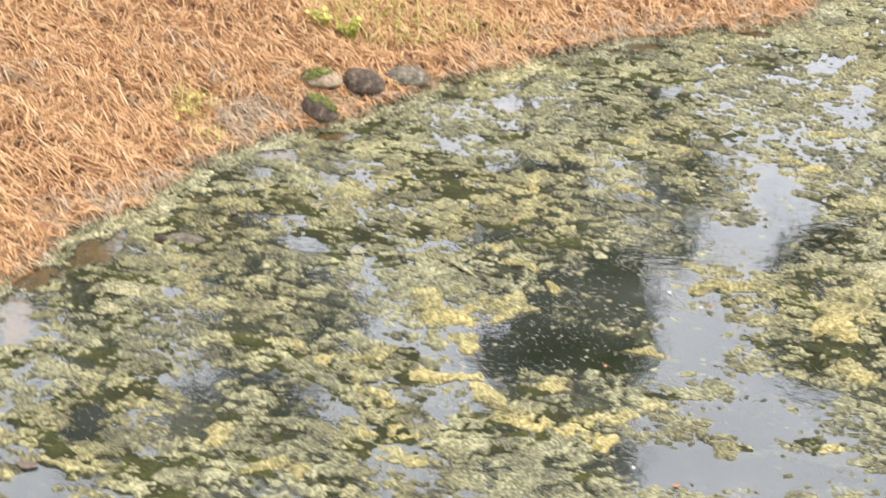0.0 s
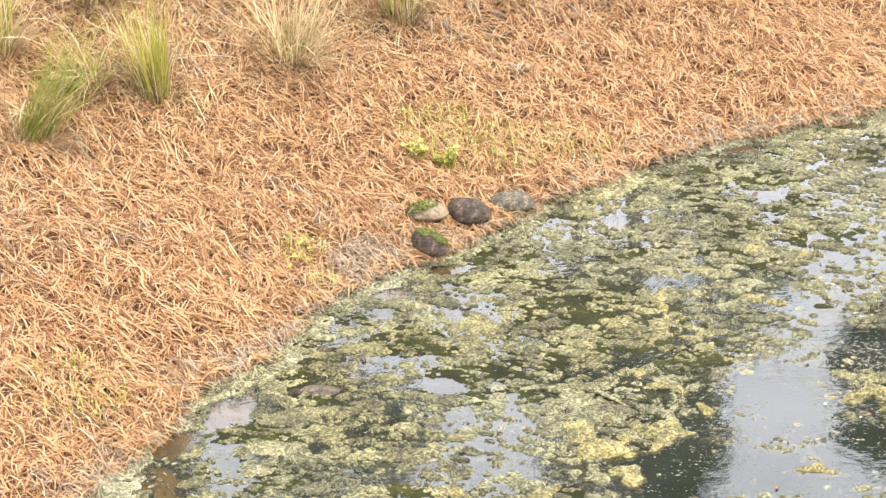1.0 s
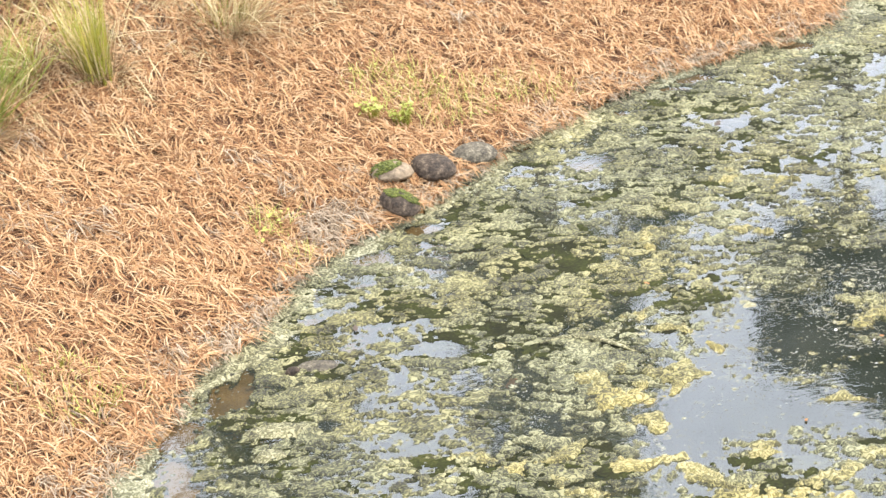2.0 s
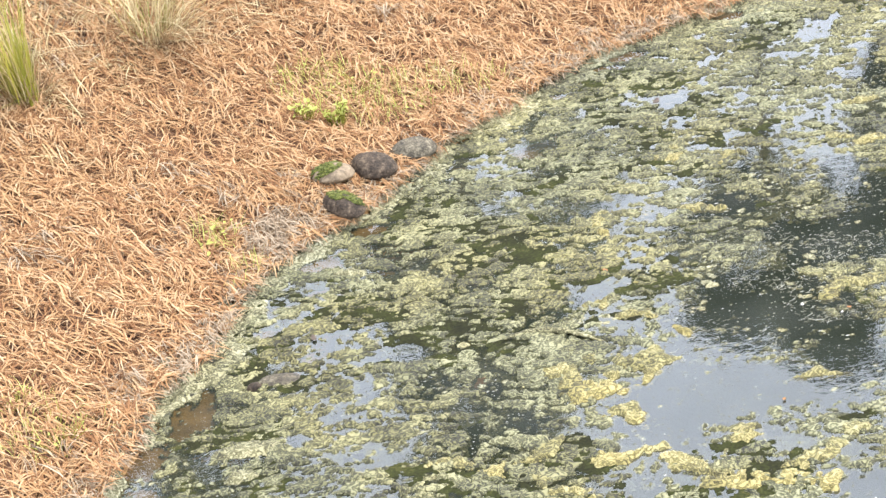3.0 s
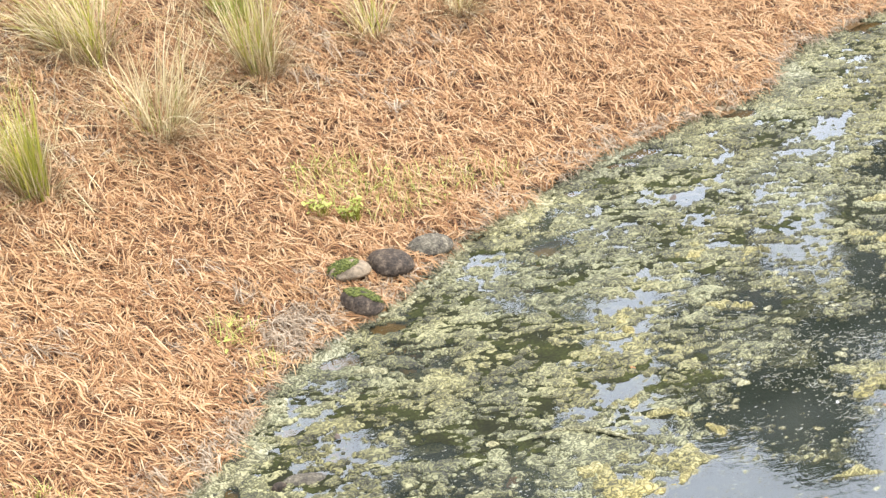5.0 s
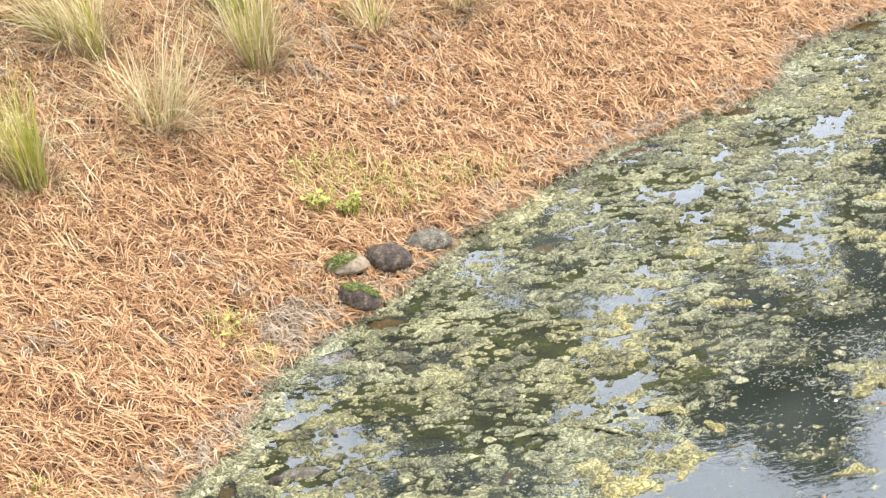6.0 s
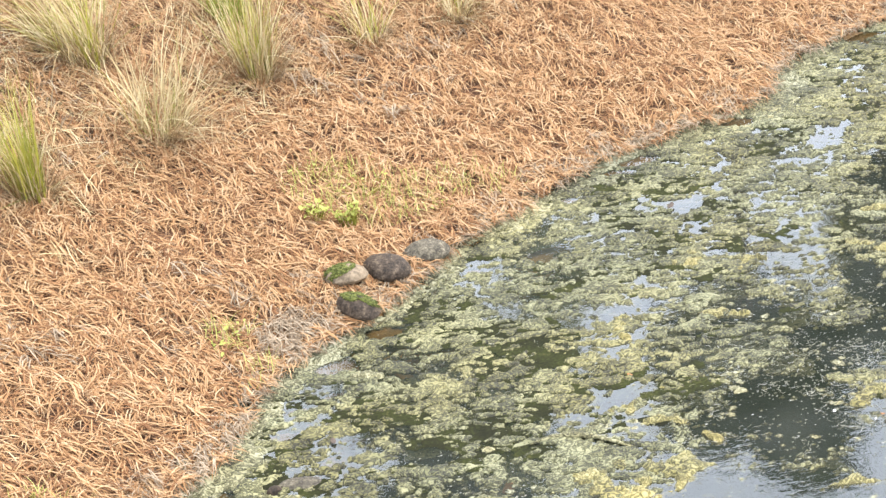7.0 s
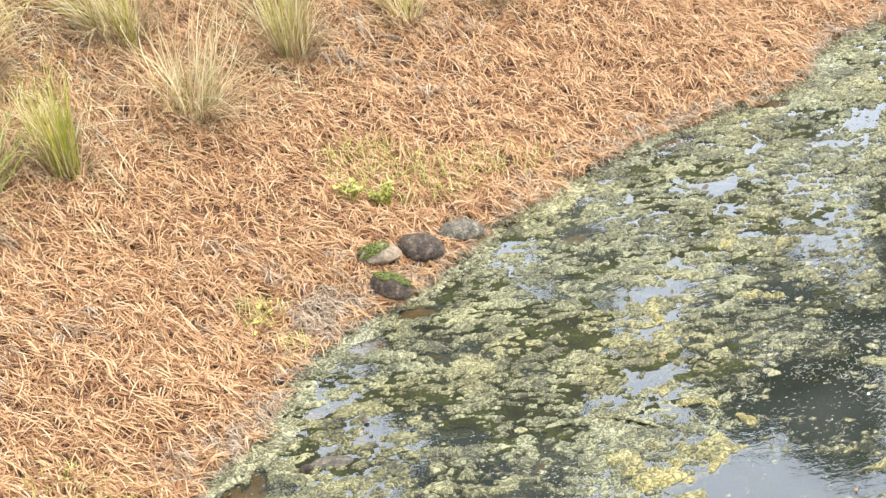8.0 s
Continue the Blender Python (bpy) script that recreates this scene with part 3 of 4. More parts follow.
def algae_height(x, y):
    d = shore_distance(x, y)
    clear = blobs(x, y, OPEN, 0.22, 41)
    dense = 1.2 * (fbm(x, y, 0.7, 21, 3, 0.6) - 0.5) + 0.80 - 1.80 * clear - 0.5 * blobs(x, y, YELLOW, 0.2, 43)
    dense = dense + 0.30 * np.clip(y / 1.2, -0.3, 1) + np.where(d > -0.05, -2.0, 0.0) - 2.6 * blobs(x, y, BARE, 0.12, 47) + 0.50 * blobs(x, y, THICK, 0.3, 49)
    wx_, wy_ = 0.10 * (fbm(x, y, 0.10, 93, 2) - 0.5), 0.10 * (fbm(x, y, 0.10, 97, 2) - 0.5)
    u, v = 0.54 * (0.97 * x - 0.24 * y), 0.24 * x + 0.97 * y      # mats drift a little longer than wide
    big = pads(u + wx_, v + wy_, 0.130, 33, 0.14, 0.62, 0.42) + 0.42 * dense
    small = pads(u + 0.5 * wx_, v + 0.5 * wy_, 0.060, 37, 0.05, 0.62, 0.12) + 0.42 * dense - 0.16
    edge = np.maximum(big, small) + 1.45 * frayed(x, y, 55) - 0.50 * cracks(x, y, 0.26, 81, 0.06) - 0.34 * cracks(x, y, 0.11, 85, 0.08)
    edge = edge - 0.95 * cracks(0.38 * (0.96 * x - 0.27 * y), 0.27 * x + 0.96 * y, 0.085, 83, 0.085) + 0.40 * (vnoise(0.6 * x - 0.3 * y, 0.4 * x + 0.9 * y, 0.020, 87) - 0.5)      # long gaps lie the same way
    edge = np.clip(edge / 0.10, -2.2, 1.0)
    return 0.0028 + 0.0048 * edge + 0.009 * (crinkle(x, y, 51) - 0.60) * np.clip(edge + 1.2, 0, 1)


def yellow_height(x, y):
    d = shore_distance(x, y)
    inside = blobs(x, y, YELLOW, 0.45, 45) - 0.54
    inside = np.maximum(inside, -0.5)
    edge = pads(x, y, 0.13, 63, 0.10, 0.62) + 0.9 * inside + 1.5 * frayed(x, y, 65) - 0.14 - 0.25 * cracks(x, y, 0.2, 87, 0.06)
    edge = np.where((d > -0.05) | (inside < -0.45), -2.0, np.clip(edge / 0.18, -2.0, 1.0))
    return 0.005 + 0.008 * edge + 0.026 * (crinkle(x, y, 57) - 0.6) * np.clip(edge + 1.05, 0, 1)


def scum_height(x, y):
    d = shore_distance(x, y)
    band = 1.10 - np.abs(d + 0.030) / 0.11 - 2.6 * blobs(x, y, BARE, 0.12, 47)
    edge = np.clip(band + 2.8 * (fbm(x, y, 0.32, 71, 3) - 0.54) + 2.2 * frayed(x, y, 75) - 0.5 * cracks(x, y, 0.16, 89, 0.06), -1, 1)
    z = np.maximum(land_height(x, y), 0) + 0.012 * (d > -0.02) + 0.008 * edge + 0.024 * (crinkle(x, y, 67) - 0.6) * np.clip(edge + 1.05, 0, 1)
    return np.where(edge > -0.2, z, -0.5)


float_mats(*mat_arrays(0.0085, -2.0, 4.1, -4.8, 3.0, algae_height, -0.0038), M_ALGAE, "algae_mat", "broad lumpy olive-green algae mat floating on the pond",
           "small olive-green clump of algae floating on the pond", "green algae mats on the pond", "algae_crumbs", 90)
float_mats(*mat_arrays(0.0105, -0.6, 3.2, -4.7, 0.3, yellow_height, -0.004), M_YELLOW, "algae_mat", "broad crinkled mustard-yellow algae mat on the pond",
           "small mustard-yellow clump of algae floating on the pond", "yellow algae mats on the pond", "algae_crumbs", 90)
# the growth goes on, coarser, over the rest of the corner
far_v, far_f = mat_arrays(0.045, -8.0, 9.0, -12.0, 8.0, algae_height, -0.0038)
far_c = far_v[far_f].mean(1)
far_f = far_f[np.hypot(far_c[:, 0] - 1, far_c[:, 1] + 1) < 4.2 + 3.0 * fbm(far_c[:, 0], far_c[:, 1], 1.3, 171, 3)]
far_c = far_v[far_f].mean(1)
far_f = far_f[(far_c[:, 0] < -1.98) | (far_c[:, 0] > 4.06) | (far_c[:, 1] < -4.76) | (far_c[:, 1] > 2.94)]
far_v, far_f = compact(far_v, far_f)
tagged(new("far_algae", mesh_of("far_algae", far_v, far_f, M_ALGAE, True)), "scattered olive-green algae mats over the rest of the pond", "algae", kind="stuff")
PALE = [(-0.70, -2.56, 0.15, 0.05), (-0.72, -2.76, 0.07, 0.035), (-0.14, -1.16, 0.07, 0.03), (2.75, -1.95, 0.16, 0.10)]


def pale_height(x, y):
    edge = np.clip((blobs(x, y, PALE, 0.12, 46) - 0.5 + 0.9 * frayed(x, y, 68)) / 0.2, -1.5, 1)
    return 0.010 + 0.007 * edge + 0.020 * (crinkle(x, y, 59) - 0.6) * np.clip(edge + 1.05, 0, 1)


float_mats(*mat_arrays(0.0105, -1.2, 3.2, -3.2, -0.9, pale_height, 0.0), M_SCUM, "algae_mat", "broad pale green algae mat floating on the pond",
           "small pale green algae mat floating near the bank", "pale algae mats on the pond", "algae_crumbs", 60)
float_mats(*mat_arrays(0.0105, -2.0, 4.0, -4.4, 2.8, scum_height, -0.003), M_SCUM, "shore_scum", "long strip of pale yellow-green scum drying along the waterline",
           "small patch of pale yellow-green scum at the waterline", "pale scum along the waterline", "scum_crumbs", 60)


def film_height(x, y):
    """Thin wet slime between the mats, level with the water or just under it; its dark colour also stands in for tree
    reflections.
    """
    d = shore_distance(x, y)
    edge = 2.2 * (fbm(0.8 * x - 0.2 * y, 0.3 * x + y, 0.28, 101, 4, 0.65) - 0.5) - 0.27 + 0.16 * np.clip(y + 0.4, 0, 1) - 1.6 * blobs(x, y, OPEN, 0.22, 41) + 0.8 * frayed(x, y, 103)
    edge = edge + 0.25 * blobs(x, y, THICK, 0.3, 49) - 2.6 * blobs(x, y, BARE, 0.12, 47)
    return np.where(edge > 0, 0.0014, -1.0) + 0.0008 * fbm(x, y, 0.05, 107, 2) - np.where(d > -0.04, 2.0, 0)


film_v, film_f = mat_arrays(0.0105, -2.0, 4.1, -4.8, 3.0, film_height, -0.5)
film_v[:, 2] = np.maximum(film_v[:, 2], 0.0008)
float_mats(film_v, film_f, M_FILM, "gap_dark_film", "broad thin dark olive sheet of slime and painted tree reflection between mats",
           "small thin dark olive patch of slime and painted tree reflection", "dark slime between the algae mats", "film_crumbs", 250)


def sunken_height(x, y):
    """Frilly growth hanging a few millimetres under the water's skin."""
    d = shore_distance(x, y)
    edge = 1.8 * (fbm(x, y, 0.45, 131, 4, 0.65) - 0.5) + 0.12 - 0.9 * blobs(x, y, OPEN, 0.3, 41) + 0.9 * frayed(x, y, 133) - 2.6 * blobs(x, y, BARE, 0.12, 47)
    z = -0.004 - 0.006 * fbm(x, y, 0.12, 137, 2) + 0.005 * (crinkle(x, y, 139) - 0.8)
    return np.where((edge > 0) & (d < -0.05), z, -1.0)


sunk_v, sunk_f = mat_arrays(0.017, -2.0, 4.1, -4.8, 3.0, sunken_height, -0.5)
sunk_v[:, 2] = np.maximum(sunk_v[:, 2], -0.014)
sunk_v, sunk_f = compact(sunk_v, sunk_f)
tagged(new("sunken_algae", mesh_of("sunken_algae", sunk_v, sunk_f, M_SUNKEN, True)), "dull green algae veiled by a thin skin of water", "algae", kind="stuff")


# ---- grass clumps ----
def clump(x, y, size, greens, dries, seed, lean_yaw=0.0, lean=0.0, fresh=False, spread_angle=0.55, label="", flop=1.1, shoots=0):
    rng = np.random.default_rng(seed)
    base = new("grass_clump")
    base.location = (x, y, ground_at(x, y))

    def blades(n, lo, hi, mat, nm, droop, width, lab="", splay=0.0, loose=1.0):
        if not n:
            return
        ang = rng.uniform(0, 2 * math.pi, n)
        rad = 0.120 * (0.55 + 0.7 * spread_angle) * loose * size / 0.6 * np.sqrt(rng.uniform(0, 1, n))
        roots = np.stack([rad * np.cos(ang), rad * np.sin(ang), rng.uniform(-0.03, 0.015, n)], -1)
        yaw = ang + rng.normal(0, 0.6, n)
        root_lean = splay + np.abs(rng.normal(0, spread_angle * 0.72, n))
        # a common lean towards one side
        vx = root_lean * np.cos(yaw) + lean * math.cos(lean_yaw)
        vy = root_lean * np.sin(yaw) + lean * math.sin(lean_yaw)
        yaw, root_lean = np.arctan2(vy, vx), np.hypot(vx, vy)
        tip = root_lean + np.abs(rng.normal(droop * 0.6, droop * 0.5, n))
        v, f = strands(roots, yaw, rng.uniform(lo, hi, n) * size * 1.3, rng.uniform(*width, n), root_lean, tip, rng.normal(0, 0.65, n), 6, False)
        part(nm, mesh_of(nm, v, f, mat, False), mat, base, lab)

    blades(int(greens * 0.75), 0.40, 0.98, M_FRESH if fresh else M_GREEN, "green_foliage", 0.75 * flop, (0.0035, 0.0075))
    blades(int(dries * 0.9), 0.25, 0.95, M_DRY, "dry_foliage", 1.5 * flop, (0.0034, 0.0080), "straw-coloured dead blades")
    blades(int(80 + dries * 0.6), 0.20, 0.60, M_THATCH, "dead_skirt", 1.1, (0.003, 0.006), "brown dead blades drooping round the base", 0.55, 1.5)
    blades(shoots, 0.14, 0.34, M_FRESH, "shoot_tuft", 0.4, (0.004, 0.007), "short fresh green blades at the foot", 0.0, 0.6)
    return tagged(base, label or "bunch of yellow-green ornamental grass with dry lower blades", "grass", "grass clumps on the bank")


clump(-2.15, -0.52, 0.66, 190, 26, 1, 0.42, 0.50, True, 0.22, "fresh green grass clump leaning over the pine straw", 0.6)
clump(-1.60, 0.17, 0.54, 180, 80, 2, 2.4, 0.06, False, 0.21, "", 0.55)
clump(-1.95, 0.10, 0.45, 60, 110, 3, 3.6, 0.4, False, 0.6, "low arching green grass clump with dry blades", 1.2)
clump(-0.94, 0.80, 0.68, 8, 210, 4, 0.7, 0.14, False, 0.72, "dry straw-coloured grass clump with green base", 0.9, 46)
clump(-0.37, 1.40, 0.66, 110, 190, 5, 1.6, 0.04, False, 0.20, "", 0.75)
clump(-1.28, 1.27, 0.68, 120, 290, 6, 2.7, 0.22, False, 0.40, "", 1.1)
clump(0.30, 1.80, 0.42, 35, 80, 7, 2.0, 0.1, False, 0.45, "short pale grass clump with a few green blades")
clump(0.84, 2.11, 0.48, 20, 150, 8, 1.0, 0.1, False, 0.6, "low straw-coloured grass clump gone dry")
clump(-0.47, 1.85, 0.60, 160, 40, 9, 1.5, 0.1, True, 0.32, "fresh green grass clump among dry blades", 0.6)
clump(-2.45, 0.10, 0.62, 120, 160, 10, 1.8, 0.15, False, 0.45)
clump(-2.05, 0.75, 0.66, 150, 150, 11, 0.8, 0.15, False, 0.35)
clump(-1.75, 1.75, 0.66, 60, 240, 12, 1.5, 0.2, False, 0.7, "large dry arching grass clump higher on the bank")


# ---- plain domes in place of the turtles at the waterline ----
def turtle_stand_in(x, y, half, yaw, tilt, mat, label, moss=0.0, moss_yaw=0.0, seed=0):
    """A plain low dome that stands in for a turtle, with a rounded rim that overhangs its foot; half-lengths along,
    across and up.
    """
    base = new("turtle_stand_in")
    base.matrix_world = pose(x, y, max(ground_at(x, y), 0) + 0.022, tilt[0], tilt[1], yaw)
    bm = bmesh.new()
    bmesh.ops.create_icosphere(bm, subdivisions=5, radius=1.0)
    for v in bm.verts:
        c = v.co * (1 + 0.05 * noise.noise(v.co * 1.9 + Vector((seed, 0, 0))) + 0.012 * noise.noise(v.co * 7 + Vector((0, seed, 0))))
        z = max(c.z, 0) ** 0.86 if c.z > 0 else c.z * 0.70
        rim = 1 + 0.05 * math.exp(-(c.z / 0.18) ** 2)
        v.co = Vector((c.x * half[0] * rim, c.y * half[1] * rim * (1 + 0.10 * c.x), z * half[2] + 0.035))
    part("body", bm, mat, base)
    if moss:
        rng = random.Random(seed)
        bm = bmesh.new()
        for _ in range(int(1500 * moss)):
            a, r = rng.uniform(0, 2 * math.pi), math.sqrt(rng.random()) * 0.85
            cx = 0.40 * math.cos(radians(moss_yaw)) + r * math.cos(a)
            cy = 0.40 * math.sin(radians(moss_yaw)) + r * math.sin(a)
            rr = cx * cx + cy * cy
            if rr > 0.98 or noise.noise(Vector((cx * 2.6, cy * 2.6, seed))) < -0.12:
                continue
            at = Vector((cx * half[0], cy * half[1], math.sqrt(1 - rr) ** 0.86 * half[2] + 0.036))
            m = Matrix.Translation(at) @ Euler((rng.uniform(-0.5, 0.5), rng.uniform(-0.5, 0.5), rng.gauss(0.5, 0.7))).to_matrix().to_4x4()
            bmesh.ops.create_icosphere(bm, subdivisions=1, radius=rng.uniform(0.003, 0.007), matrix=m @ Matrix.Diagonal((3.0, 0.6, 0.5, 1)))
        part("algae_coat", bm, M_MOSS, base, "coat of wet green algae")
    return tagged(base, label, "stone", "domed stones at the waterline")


turtle_stand_in(-0.130, -0.300, (0.108, 0.082, 0.056), 12, (0, 4), M_TANDOME, "tan dome standing in for a turtle, draped in green algae on pine straw", 0.8, 160, 1)
turtle_stand_in(-0.110, -0.555, (0.130, 0.075, 0.062), -50, (0, 6), M_DARKDOME, "dark brown dome standing in for a turtle, half coated in green algae", 0.9, 95, 2)
turtle_stand_in(0.078, -0.215, (0.126, 0.100, 0.068), -38, (0, 8), M_DARKDOME, "dark brown smooth dome standing in for a turtle beside the water", 0, 0, 3)
turtle_stand_in(0.302, -0.060, (0.122, 0.092, 0.066), 6, (0, 2), M_GREYDOME, "dusty grey dome standing in for a turtle at the water's edge", 0, 0, 4)


# the turtle in the water, likewise replaced by two low domes
turtle_stand_in(-0.520, -2.020, (0.105, 0.055, 0.030), -8, (0, 5), M_GREYDOME, "wet grey dome standing in for a turtle half sunk among floating algae", 0, 0, 6).location.z = -0.046
turtle_stand_in(-0.640, -2.050, (0.036, 0.026, 0.034), 20, (0, 0), M_DARKDOME, "small dark dome of the turtle stand-in just breaking the water", 0, 0, 7).location.z = -0.040


def tube(bm, path, radii, sides=8):
    rings = []
    for i, (p, r) in enumerate(zip(path, radii)):
        ahead = (path[min(i + 1, len(path) - 1)] - path[max(i - 1, 0)]).normalized()
        q = ahead.to_track_quat("Z", "Y").to_matrix()
        rings.append([bm.verts.new(p + q @ Vector((r * math.cos(2 * math.pi * k / sides), r * math.sin(2 * math.pi * k / sides), 0))) for k in range(sides)])
    for a, b in zip(rings, rings[1:]):
        for k in range(sides):
            bm.faces.new((a[k], a[(k + 1) % sides], b[(k + 1) % sides], b[k]))


# ---- weeds and litter ----
def weed(x, y, leaves, height, reach, seed, label):
    rng = random.Random(seed)
    base = new("weed_plant")
    base.location = (x, y, ground_at(x, y) + 0.03)
    for k in range(leaves):
        a, out = rng.uniform(0, 6.28), reach * math.sqrt(rng.random())
        tip = Vector((out * math.cos(a), out * math.sin(a), height * rng.uniform(0.4, 1.0)))
        s = rng.uniform(0.009, 0.022) * (1.0 if reach < 0.1 else 0.55)
        turn = Euler((rng.uniform(-0.6, 0.6), rng.uniform(-0.6, 0.6), rng.uniform(0, 6.28))).to_matrix()
        bm = bmesh.new()
        ring = [bm.verts.new(tip + turn @ Vector((px * s, py * s, pz * s))) for px, py, pz in
                ((-1, 0, 0), (-0.4, 0.55, 0.12), (0.4, 0.5, 0.1), (1.1, 0, -0.1), (0.4, -0.5, 0.1), (-0.4, -0.55, 0.12))]
        centre = bm.verts.new(tip + turn @ Vector((0, 0, -0.08 * s)))
        for i in range(6):
            bm.faces.new((centre, ring[i], ring[(i + 1) % 6]))
        part("leaf", bm, M_WEED, base)
        foot = Vector((tip.x * 0.3, tip.y * 0.3, -0.035))
        side = Vector((-math.sin(a), math.cos(a), 0)) * 0.002
        bm = bmesh.new()
        tube(bm, [foot, foot.lerp(tip, 0.6) + side, tip], [0.0022, 0.0018, 0.0010], 4)
        part("stem", bm, M_GREEN, base)
    return tagged(base, label, "weed", "weeds in the pine straw")


weed(-0.05, 0.19, 44, 0.12, 0.065, 1, "bright green leafy weed growing through pine straw")
weed(-0.21, 0.20, 44, 0.09, 0.075, 2, "pale green leafy weed growing through pine straw")
weed(0.02, 0.50, 22, 0.07, 0.22, 3, "thin scattered green weed among pine needles")
weed(-0.20, 0.62, 18, 0.08, 0.16, 4, "thin yellowish green weed among pine needles")
weed(0.45, 0.42, 18, 0.05, 0.20, 5, "sparse low green weed near the waterline")
weed(-0.72, -0.72, 8, 0.06, 0.08, 6, "small green sprout in orange pine straw")
weed(-0.80, -0.88, 9, 0.05, 0.08, 7, "small green sprout in orange pine straw")
weed(-1.48, -2.40, 26, 0.08, 0.16, 8, "low yellow-green weed in pine straw near the pond")
weed(-1.66, -2.16, 16, 0.07, 0.12, 9, "low green weed in pine straw near the pond")


def chip(name, x, y, size, mat, label, category, seed, z=None):
    """A small curled scrap: a leaf, petal or chip with some thickness."""
    rng = random.Random(seed)
    bm = bmesh.new()
    bmesh.ops.create_icosphere(bm, subdivisions=2, radius=1.0)
    for v in bm.verts:
        c = v.co
        v.co = Vector((c.x * size * (1 + 0.25 * noise.noise(c * 2 + Vector((seed, 3, 1)))), c.y * size * 0.6, c.z * size * 0.16 + 0.25 * size * c.x * c.x))
    me = bpy.data.meshes.new(name)
    bm.to_mesh(me)
    bm.free()
    me.materials.append(mat)
    ob = new(name, me)
    ob.matrix_world = pose(x, y, (ground_at(x, y) + 0.02) if z is None else z, rng.uniform(-8, 8), rng.uniform(-8, 8), rng.uniform(0, 360))
    return tagged(ob, label, category)


chip("pebble", -0.01, -0.40, 0.018, M_PALE, "small white pebble at the waterline", "pebble", 1, 0.04)
chip("pebble", -0.17, -0.36, 0.016, M_PALE, "small pale pebble in pine straw", "pebble", 2)
chip("bark_chip", 0.20, 1.50, 0.06, M_TWIG, "dark bark chip lying on pine straw", "bark chip", 3)
chip("bark_chip", 0.25, 1.53, 0.04, M_DRY, "pale bark chip lying on pine straw", "bark chip", 4)
chip("bark_chip", 0.82, 1.83, 0.04, M_DRY, "pale bark chip lying on pine straw", "bark chip", 5)


# ---- trees across the corner of the pond, seen mirrored in the water ----
def tree(x, y, top, bole, crown, thick, mat, clumps, leaf, seed, label):
    """top: height of the crown's top; bole: where the crown begins; crown: its radius."""
    rng = random.Random(seed)
    z0 = ground_at(x, y) - 0.1
    base = new("tree")
    base.location = (x, y, z0)
    h = top - z0
    bole = bole - z0
    bm = bmesh.new()
    path = [Vector((0.12 * math.sin(2.1 * t + seed), 0.10 * math.sin(1.7 * t + 2 * seed), h * 0.94 * t)) for t in np.linspace(0, 1, 9)]
    tube(bm, path, [thick * (1 - 0.85 * t) + (0.4 * thick if i == 0 else 0) for i, t in enumerate(np.linspace(0, 1, 9))])
    part("trunk", bm, M_BARK, base)
    tips = []
    for k in range(14):
        t = bole / h + (0.93 - bole / h) * (k + rng.random()) / 14
        a = rng.uniform(0, 6.28)
        start = Vector((0.12 * math.sin(2.1 * t / 0.94 + seed), 0.10 * math.sin(1.7 * t / 0.94 + 2 * seed), h * t))
        u = (t - bole / h) / (1 - bole / h)
        reach = crown * math.sqrt(max(0.08, 1 - (1.5 * u - 0.5) ** 2)) * rng.uniform(0.6, 1.05)
        end = start + Vector((math.cos(a) * reach, math.sin(a) * reach, reach * rng.uniform(0.05, 0.45)))
        mid = (start + end) / 2 + Vector((0, 0, 0.08 * reach))
        bm = bmesh.new()
        tube(bm, [start, mid, end], [thick * 0.3, thick * 0.2, thick * 0.07], 6)
        part("limb", bm, M_BARK, base)
        tips += [start.lerp(end, f) for f in (0.45, 0.7, 0.9, 1.0)]
    g = np.random.default_rng(seed)
    picks = np.array([tuple(rng.choice(tips)) for _ in range(clumps)])
    centres = picks + g.normal(0, 0.16 * crown, (clumps, 3))
    centres[:, 2] = np.minimum(centres[:, 2], h)
    per = 26
    pos = np.repeat(centres, per, 0) + g.normal(0, 0.10, (clumps * per, 3))
    u = g.normal(size=(len(pos), 3))
    u /= np.linalg.norm(u, axis=1)[:, None]
    w = np.cross(u, g.normal(size=(len(pos), 3)))
    w /= np.linalg.norm(w, axis=1)[:, None]
    s = g.uniform(0.6, 1.3, (len(pos), 1)) * leaf
    verts = np.stack([pos - u * s, pos + w * s * 0.35, pos + u * s, pos - w * s * 0.35], 1).reshape(-1, 3)
    part("crown", mesh_of("crown", verts, np.arange(len(verts)).reshape(-1, 4), mat), mat, base)
    return tagged(base, label, "tree", "trees round the pond")


tree(4.08, 8.9, 7.15, 5.1, 0.86, 0.12, M_CROWN, 620, 0.075, 3, "dark broad-crowned tree standing on the pond bank")
tree(5.45, 9.1, 5.95, 3.9, 0.80, 0.13, M_CROWN, 900, 0.075, 5, "dark broad-crowned tree standing on the pond bank")
tree(1.6, 8.4, 6.5, 3.0, 0.62, 0.08, M_BRIGHT, 300, 0.06, 7, "slender bright green young tree on the bank")
tree(1.05, 9.2, 9.9, 4.6, 0.85, 0.12, M_CROWN, 760, 0.07, 9, "narrow dark conifer standing on the bank")
tree(0.35, 9.5, 8.9, 4.9, 0.45, 0.09, M_CROWN, 300, 0.07, 13, "young dark conifer standing on the bank")
tree(-2.35, 8.6, 9.6, 4.0, 1.10, 0.13, M_CROWN, 820, 0.07, 11, "narrow dark conifer standing on the bank")
tree(-4.15, 9.0, 8.9, 4.2, 0.55, 0.10, M_CROWN, 340, 0.07, 15, "young dark conifer standing on the bank")


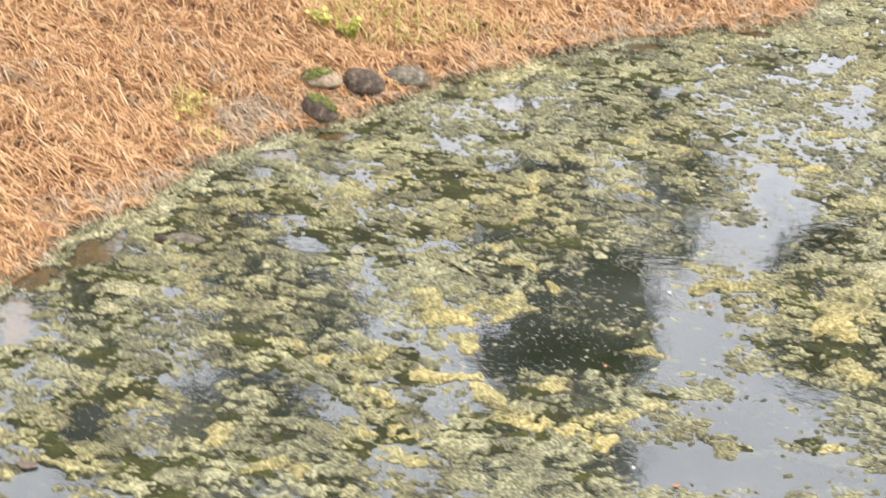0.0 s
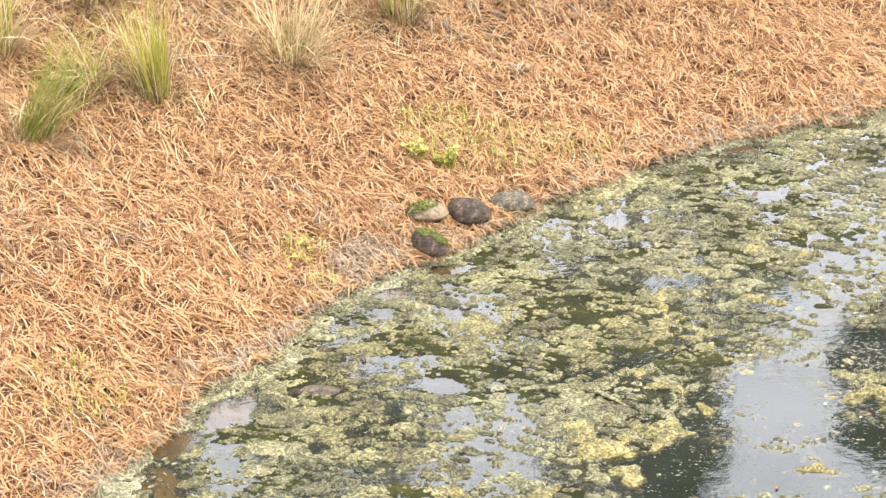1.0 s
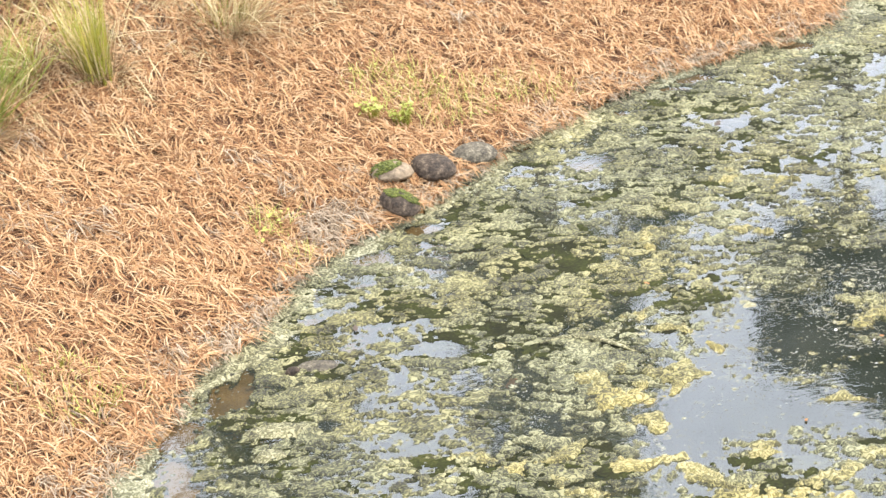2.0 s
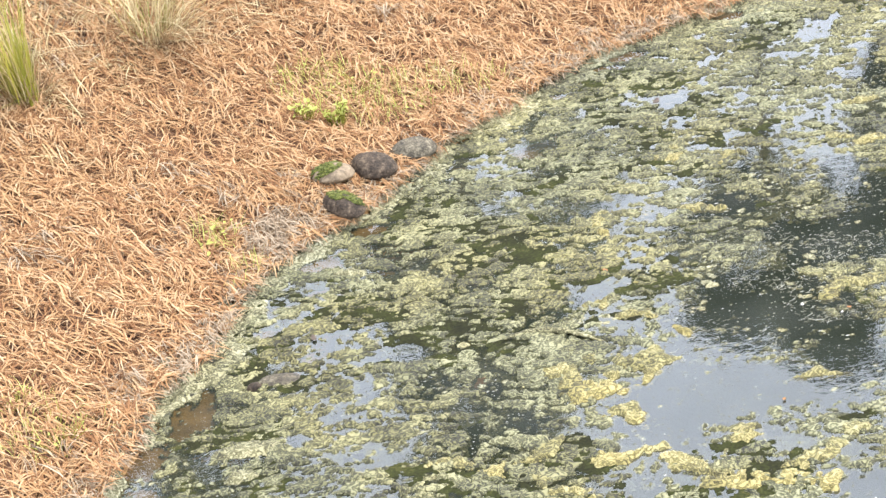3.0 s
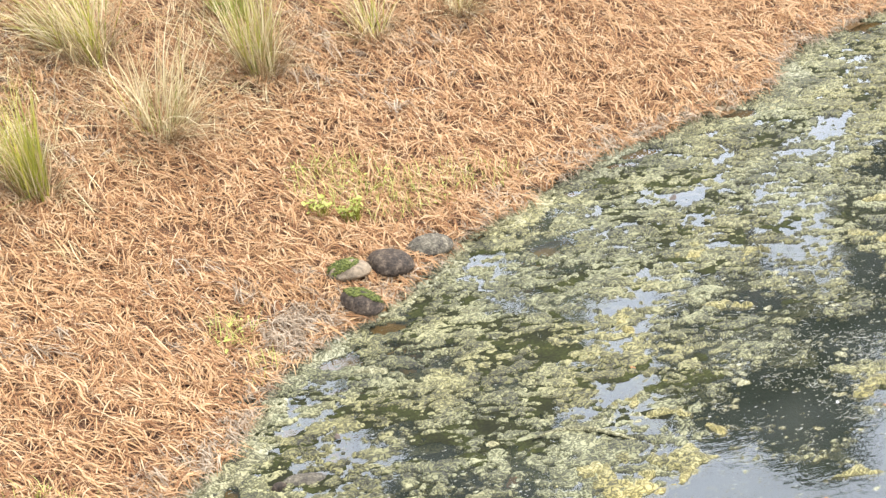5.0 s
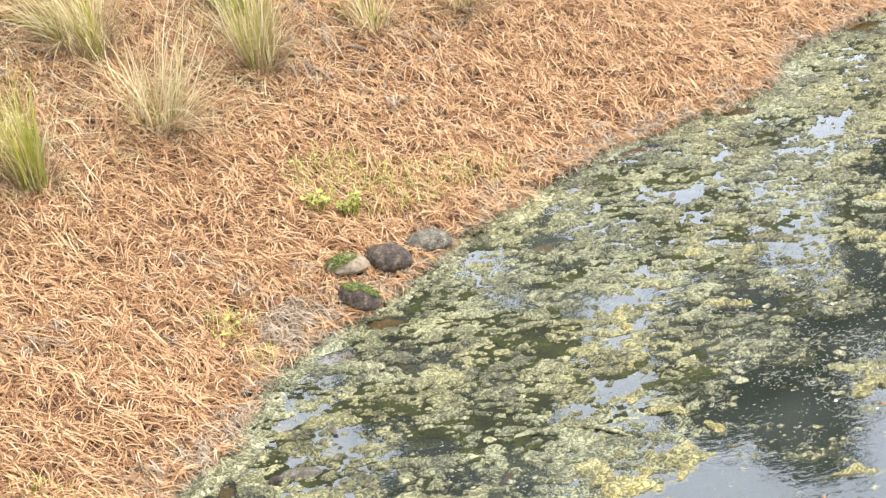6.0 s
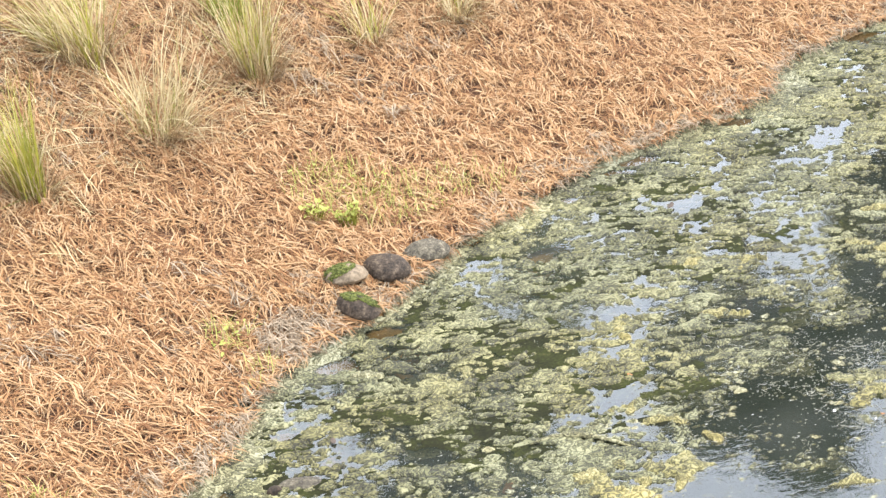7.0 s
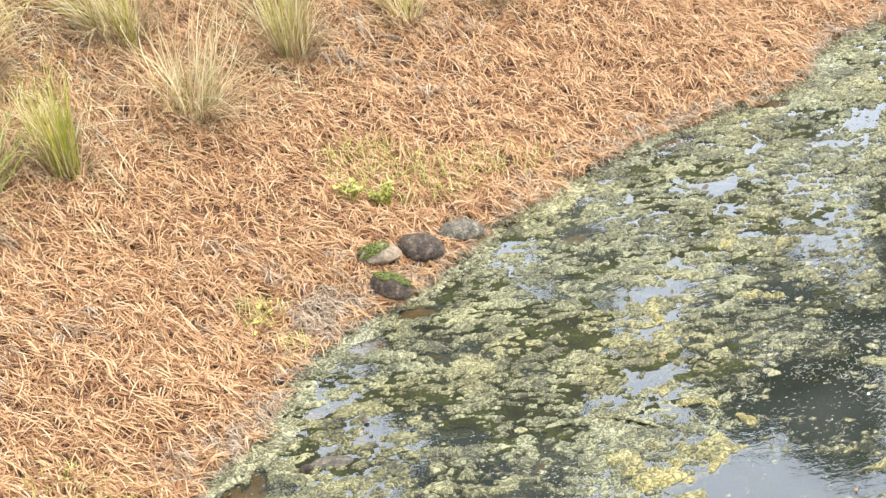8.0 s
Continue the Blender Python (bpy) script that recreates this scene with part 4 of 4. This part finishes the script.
# ---- scraps afloat ----
def floating_specks(n, seed):
    rng = np.random.default_rng(seed)
    p = np.stack([rng.uniform(-1.8, 3.6, n * 3), rng.uniform(-4.7, 2.4, n * 3)], -1)
    d = shore_distance(p[:, 0], p[:, 1])
    p = p[(d < -0.08) & ((blobs(p[:, 0], p[:, 1], OPEN, 0.4, 41) > 0.1) | (rng.uniform(0, 1, len(p)) < 0.25))][:n]
    n = len(p)
    a = np.arange(6) * math.pi / 3
    r = rng.uniform(0.0013, 0.0034, (n, 1)) * (1 + 0.8 * (rng.uniform(0, 1, (n, 1)) > 0.95))
    turn = rng.uniform(0, 6.28, (n, 1))
    ex, ey = r * np.cos(a + turn) * rng.uniform(0.8, 2.2, (n, 1)), r * np.sin(a + turn)
    ring = np.stack([p[:, :1] + ex, p[:, 1:] + ey, np.full((n, 6), 0.0005)], -1)
    top = np.stack([p[:, :1], p[:, 1:], np.full((n, 1), 0.003)], -1)
    v = np.concatenate([ring, top], 1).reshape(-1, 3)
    k = np.arange(6)
    tri = np.stack([k, (k + 1) % 6, np.full(6, 6)], -1)
    f = (np.arange(n)[:, None, None] * 7 + tri[None]).reshape(-1, 3)
    return tagged(new("floating_specks", mesh_of("floating_specks", v, f, M_SPECK, False)), "pale specks of algae and seed drifting on the water", "specks", kind="stuff")


floating_specks(7500, 5)


def floating_threads(n, seed):
    """Short curled threads of dead algae that lie flat on the open water, thickest in the bay between the mats."""
    rng = np.random.default_rng(seed)
    p = np.stack([rng.uniform(-1.2, 3.2, n * 9), rng.uniform(-4.2, 1.2, n * 9)], -1)
    d = shore_distance(p[:, 0], p[:, 1])
    bay = np.exp(-((p[:, 0] - 1.75) / 0.55) ** 2 - ((p[:, 1] + 1.95) / 0.60) ** 2)
    drift = fbm(p[:, 0], p[:, 1], 0.30, 211, 3)
    p = p[(d < -0.1) & (rng.uniform(0, 1, len(p)) < (0.05 + bay) * np.clip(6 * (drift - 0.42), 0, 1))][:n]
    k = len(p)
    v, f = strands(p, rng.normal(0, 0.7, k), rng.uniform(0.010, 0.042, k), rng.uniform(0.0014, 0.0036, k), np.full(k, -0.0025), np.zeros(k), rng.normal(0, 2.2, k), 4, True, 0.0)
    return tagged(new("floating_threads", mesh_of("floating_threads", v, f, M_SPECK, False)), "pale curled threads of dead algae drifting on open water", "specks", kind="stuff")


floating_threads(6500, 15)
for k, (fx, fy, fs, fm, fl) in enumerate([
        (1.77, -2.30, 0.022, M_PALE, "small white petal floating on the water"), (1.91, -2.43, 0.016, M_PALE, "small white petal floating on the water"),
        (1.81, -3.94, 0.030, M_ORANGE, "orange dead leaf floating on the water"), (1.02, -1.63, 0.028, M_ORANGE, "orange dead leaf among floating algae"),
        (1.50, -3.02, 0.022, M_ORANGE, "small orange leaf floating on the water"), (1.23, -3.76, 0.020, M_ORANGE, "small orange leaf among floating algae"),
        (1.64, -3.83, 0.018, M_PALE, "small pale petal floating on the water"), (1.95, -2.40, 0.020, M_ORANGE, "brownish dead leaf floating on the water")]):
    chip("floating_leaf", fx, fy, fs * 0.5, fm, fl, "leaf", 20 + k, 0.006)
chip("floating_leaf", 0.33, -2.385, 0.050, M_SODDEN, "sodden brown leaf lying just under the water", "leaf", 39, -0.012)
chip("bark_chip", -0.74, -4.10, 0.045, M_TWIG, "dark bark chip floating near the bank", "bark chip", 40, 0.008)
chip("bark_chip", 1.62, 0.10, 0.030, M_TWIG, "dark bark chip among floating algae", "bark chip", 41, 0.012)
chip("bark_chip", -0.35, -1.72, 0.022, M_TWIG, "dark bark chip among floating algae", "bark chip", 42, 0.010)


def algae_ridge(points, thick, label, seed):
    """A crinkled rope of algae lying on the water along a bow."""
    path = [Vector((x, y, z)) for x, y, z in points]
    fine = []
    for a, b in zip(path, path[1:]):
        fine += [a.lerp(b, k / 6) for k in range(6)]
    fine.append(path[-1])
    bm = bmesh.new()
    tube(bm, fine, [thick * (0.25 + 0.75 * math.sin(math.pi * (i + 0.6) / (len(fine) + 0.2))) * (1 + 0.35 * noise.noise(p * 22)) for i, p in enumerate(fine)], 8)
    for v in bm.verts:
        v.co += 0.006 * noise.noise_vector(v.co * 40 + Vector((seed, 0, 0)))
        v.co.z *= 0.7
    me = bpy.data.meshes.new("algae_ridge")
    bm.to_mesh(me)
    bm.free()
    me.materials.append(M_SCUM)
    for p in me.polygons:
        p.use_smooth = True
    return tagged(new("algae_ridge", me), label, "algae")


algae_ridge([(0.48 + 0.41 * k / 8, -2.08 + 0.05 * math.sin(math.pi * k / 8) - 0.19 * (k / 8) ** 2, 0.012) for k in range(9)], 0.016,
            "bowed pale green rope of algae on the water", 1)
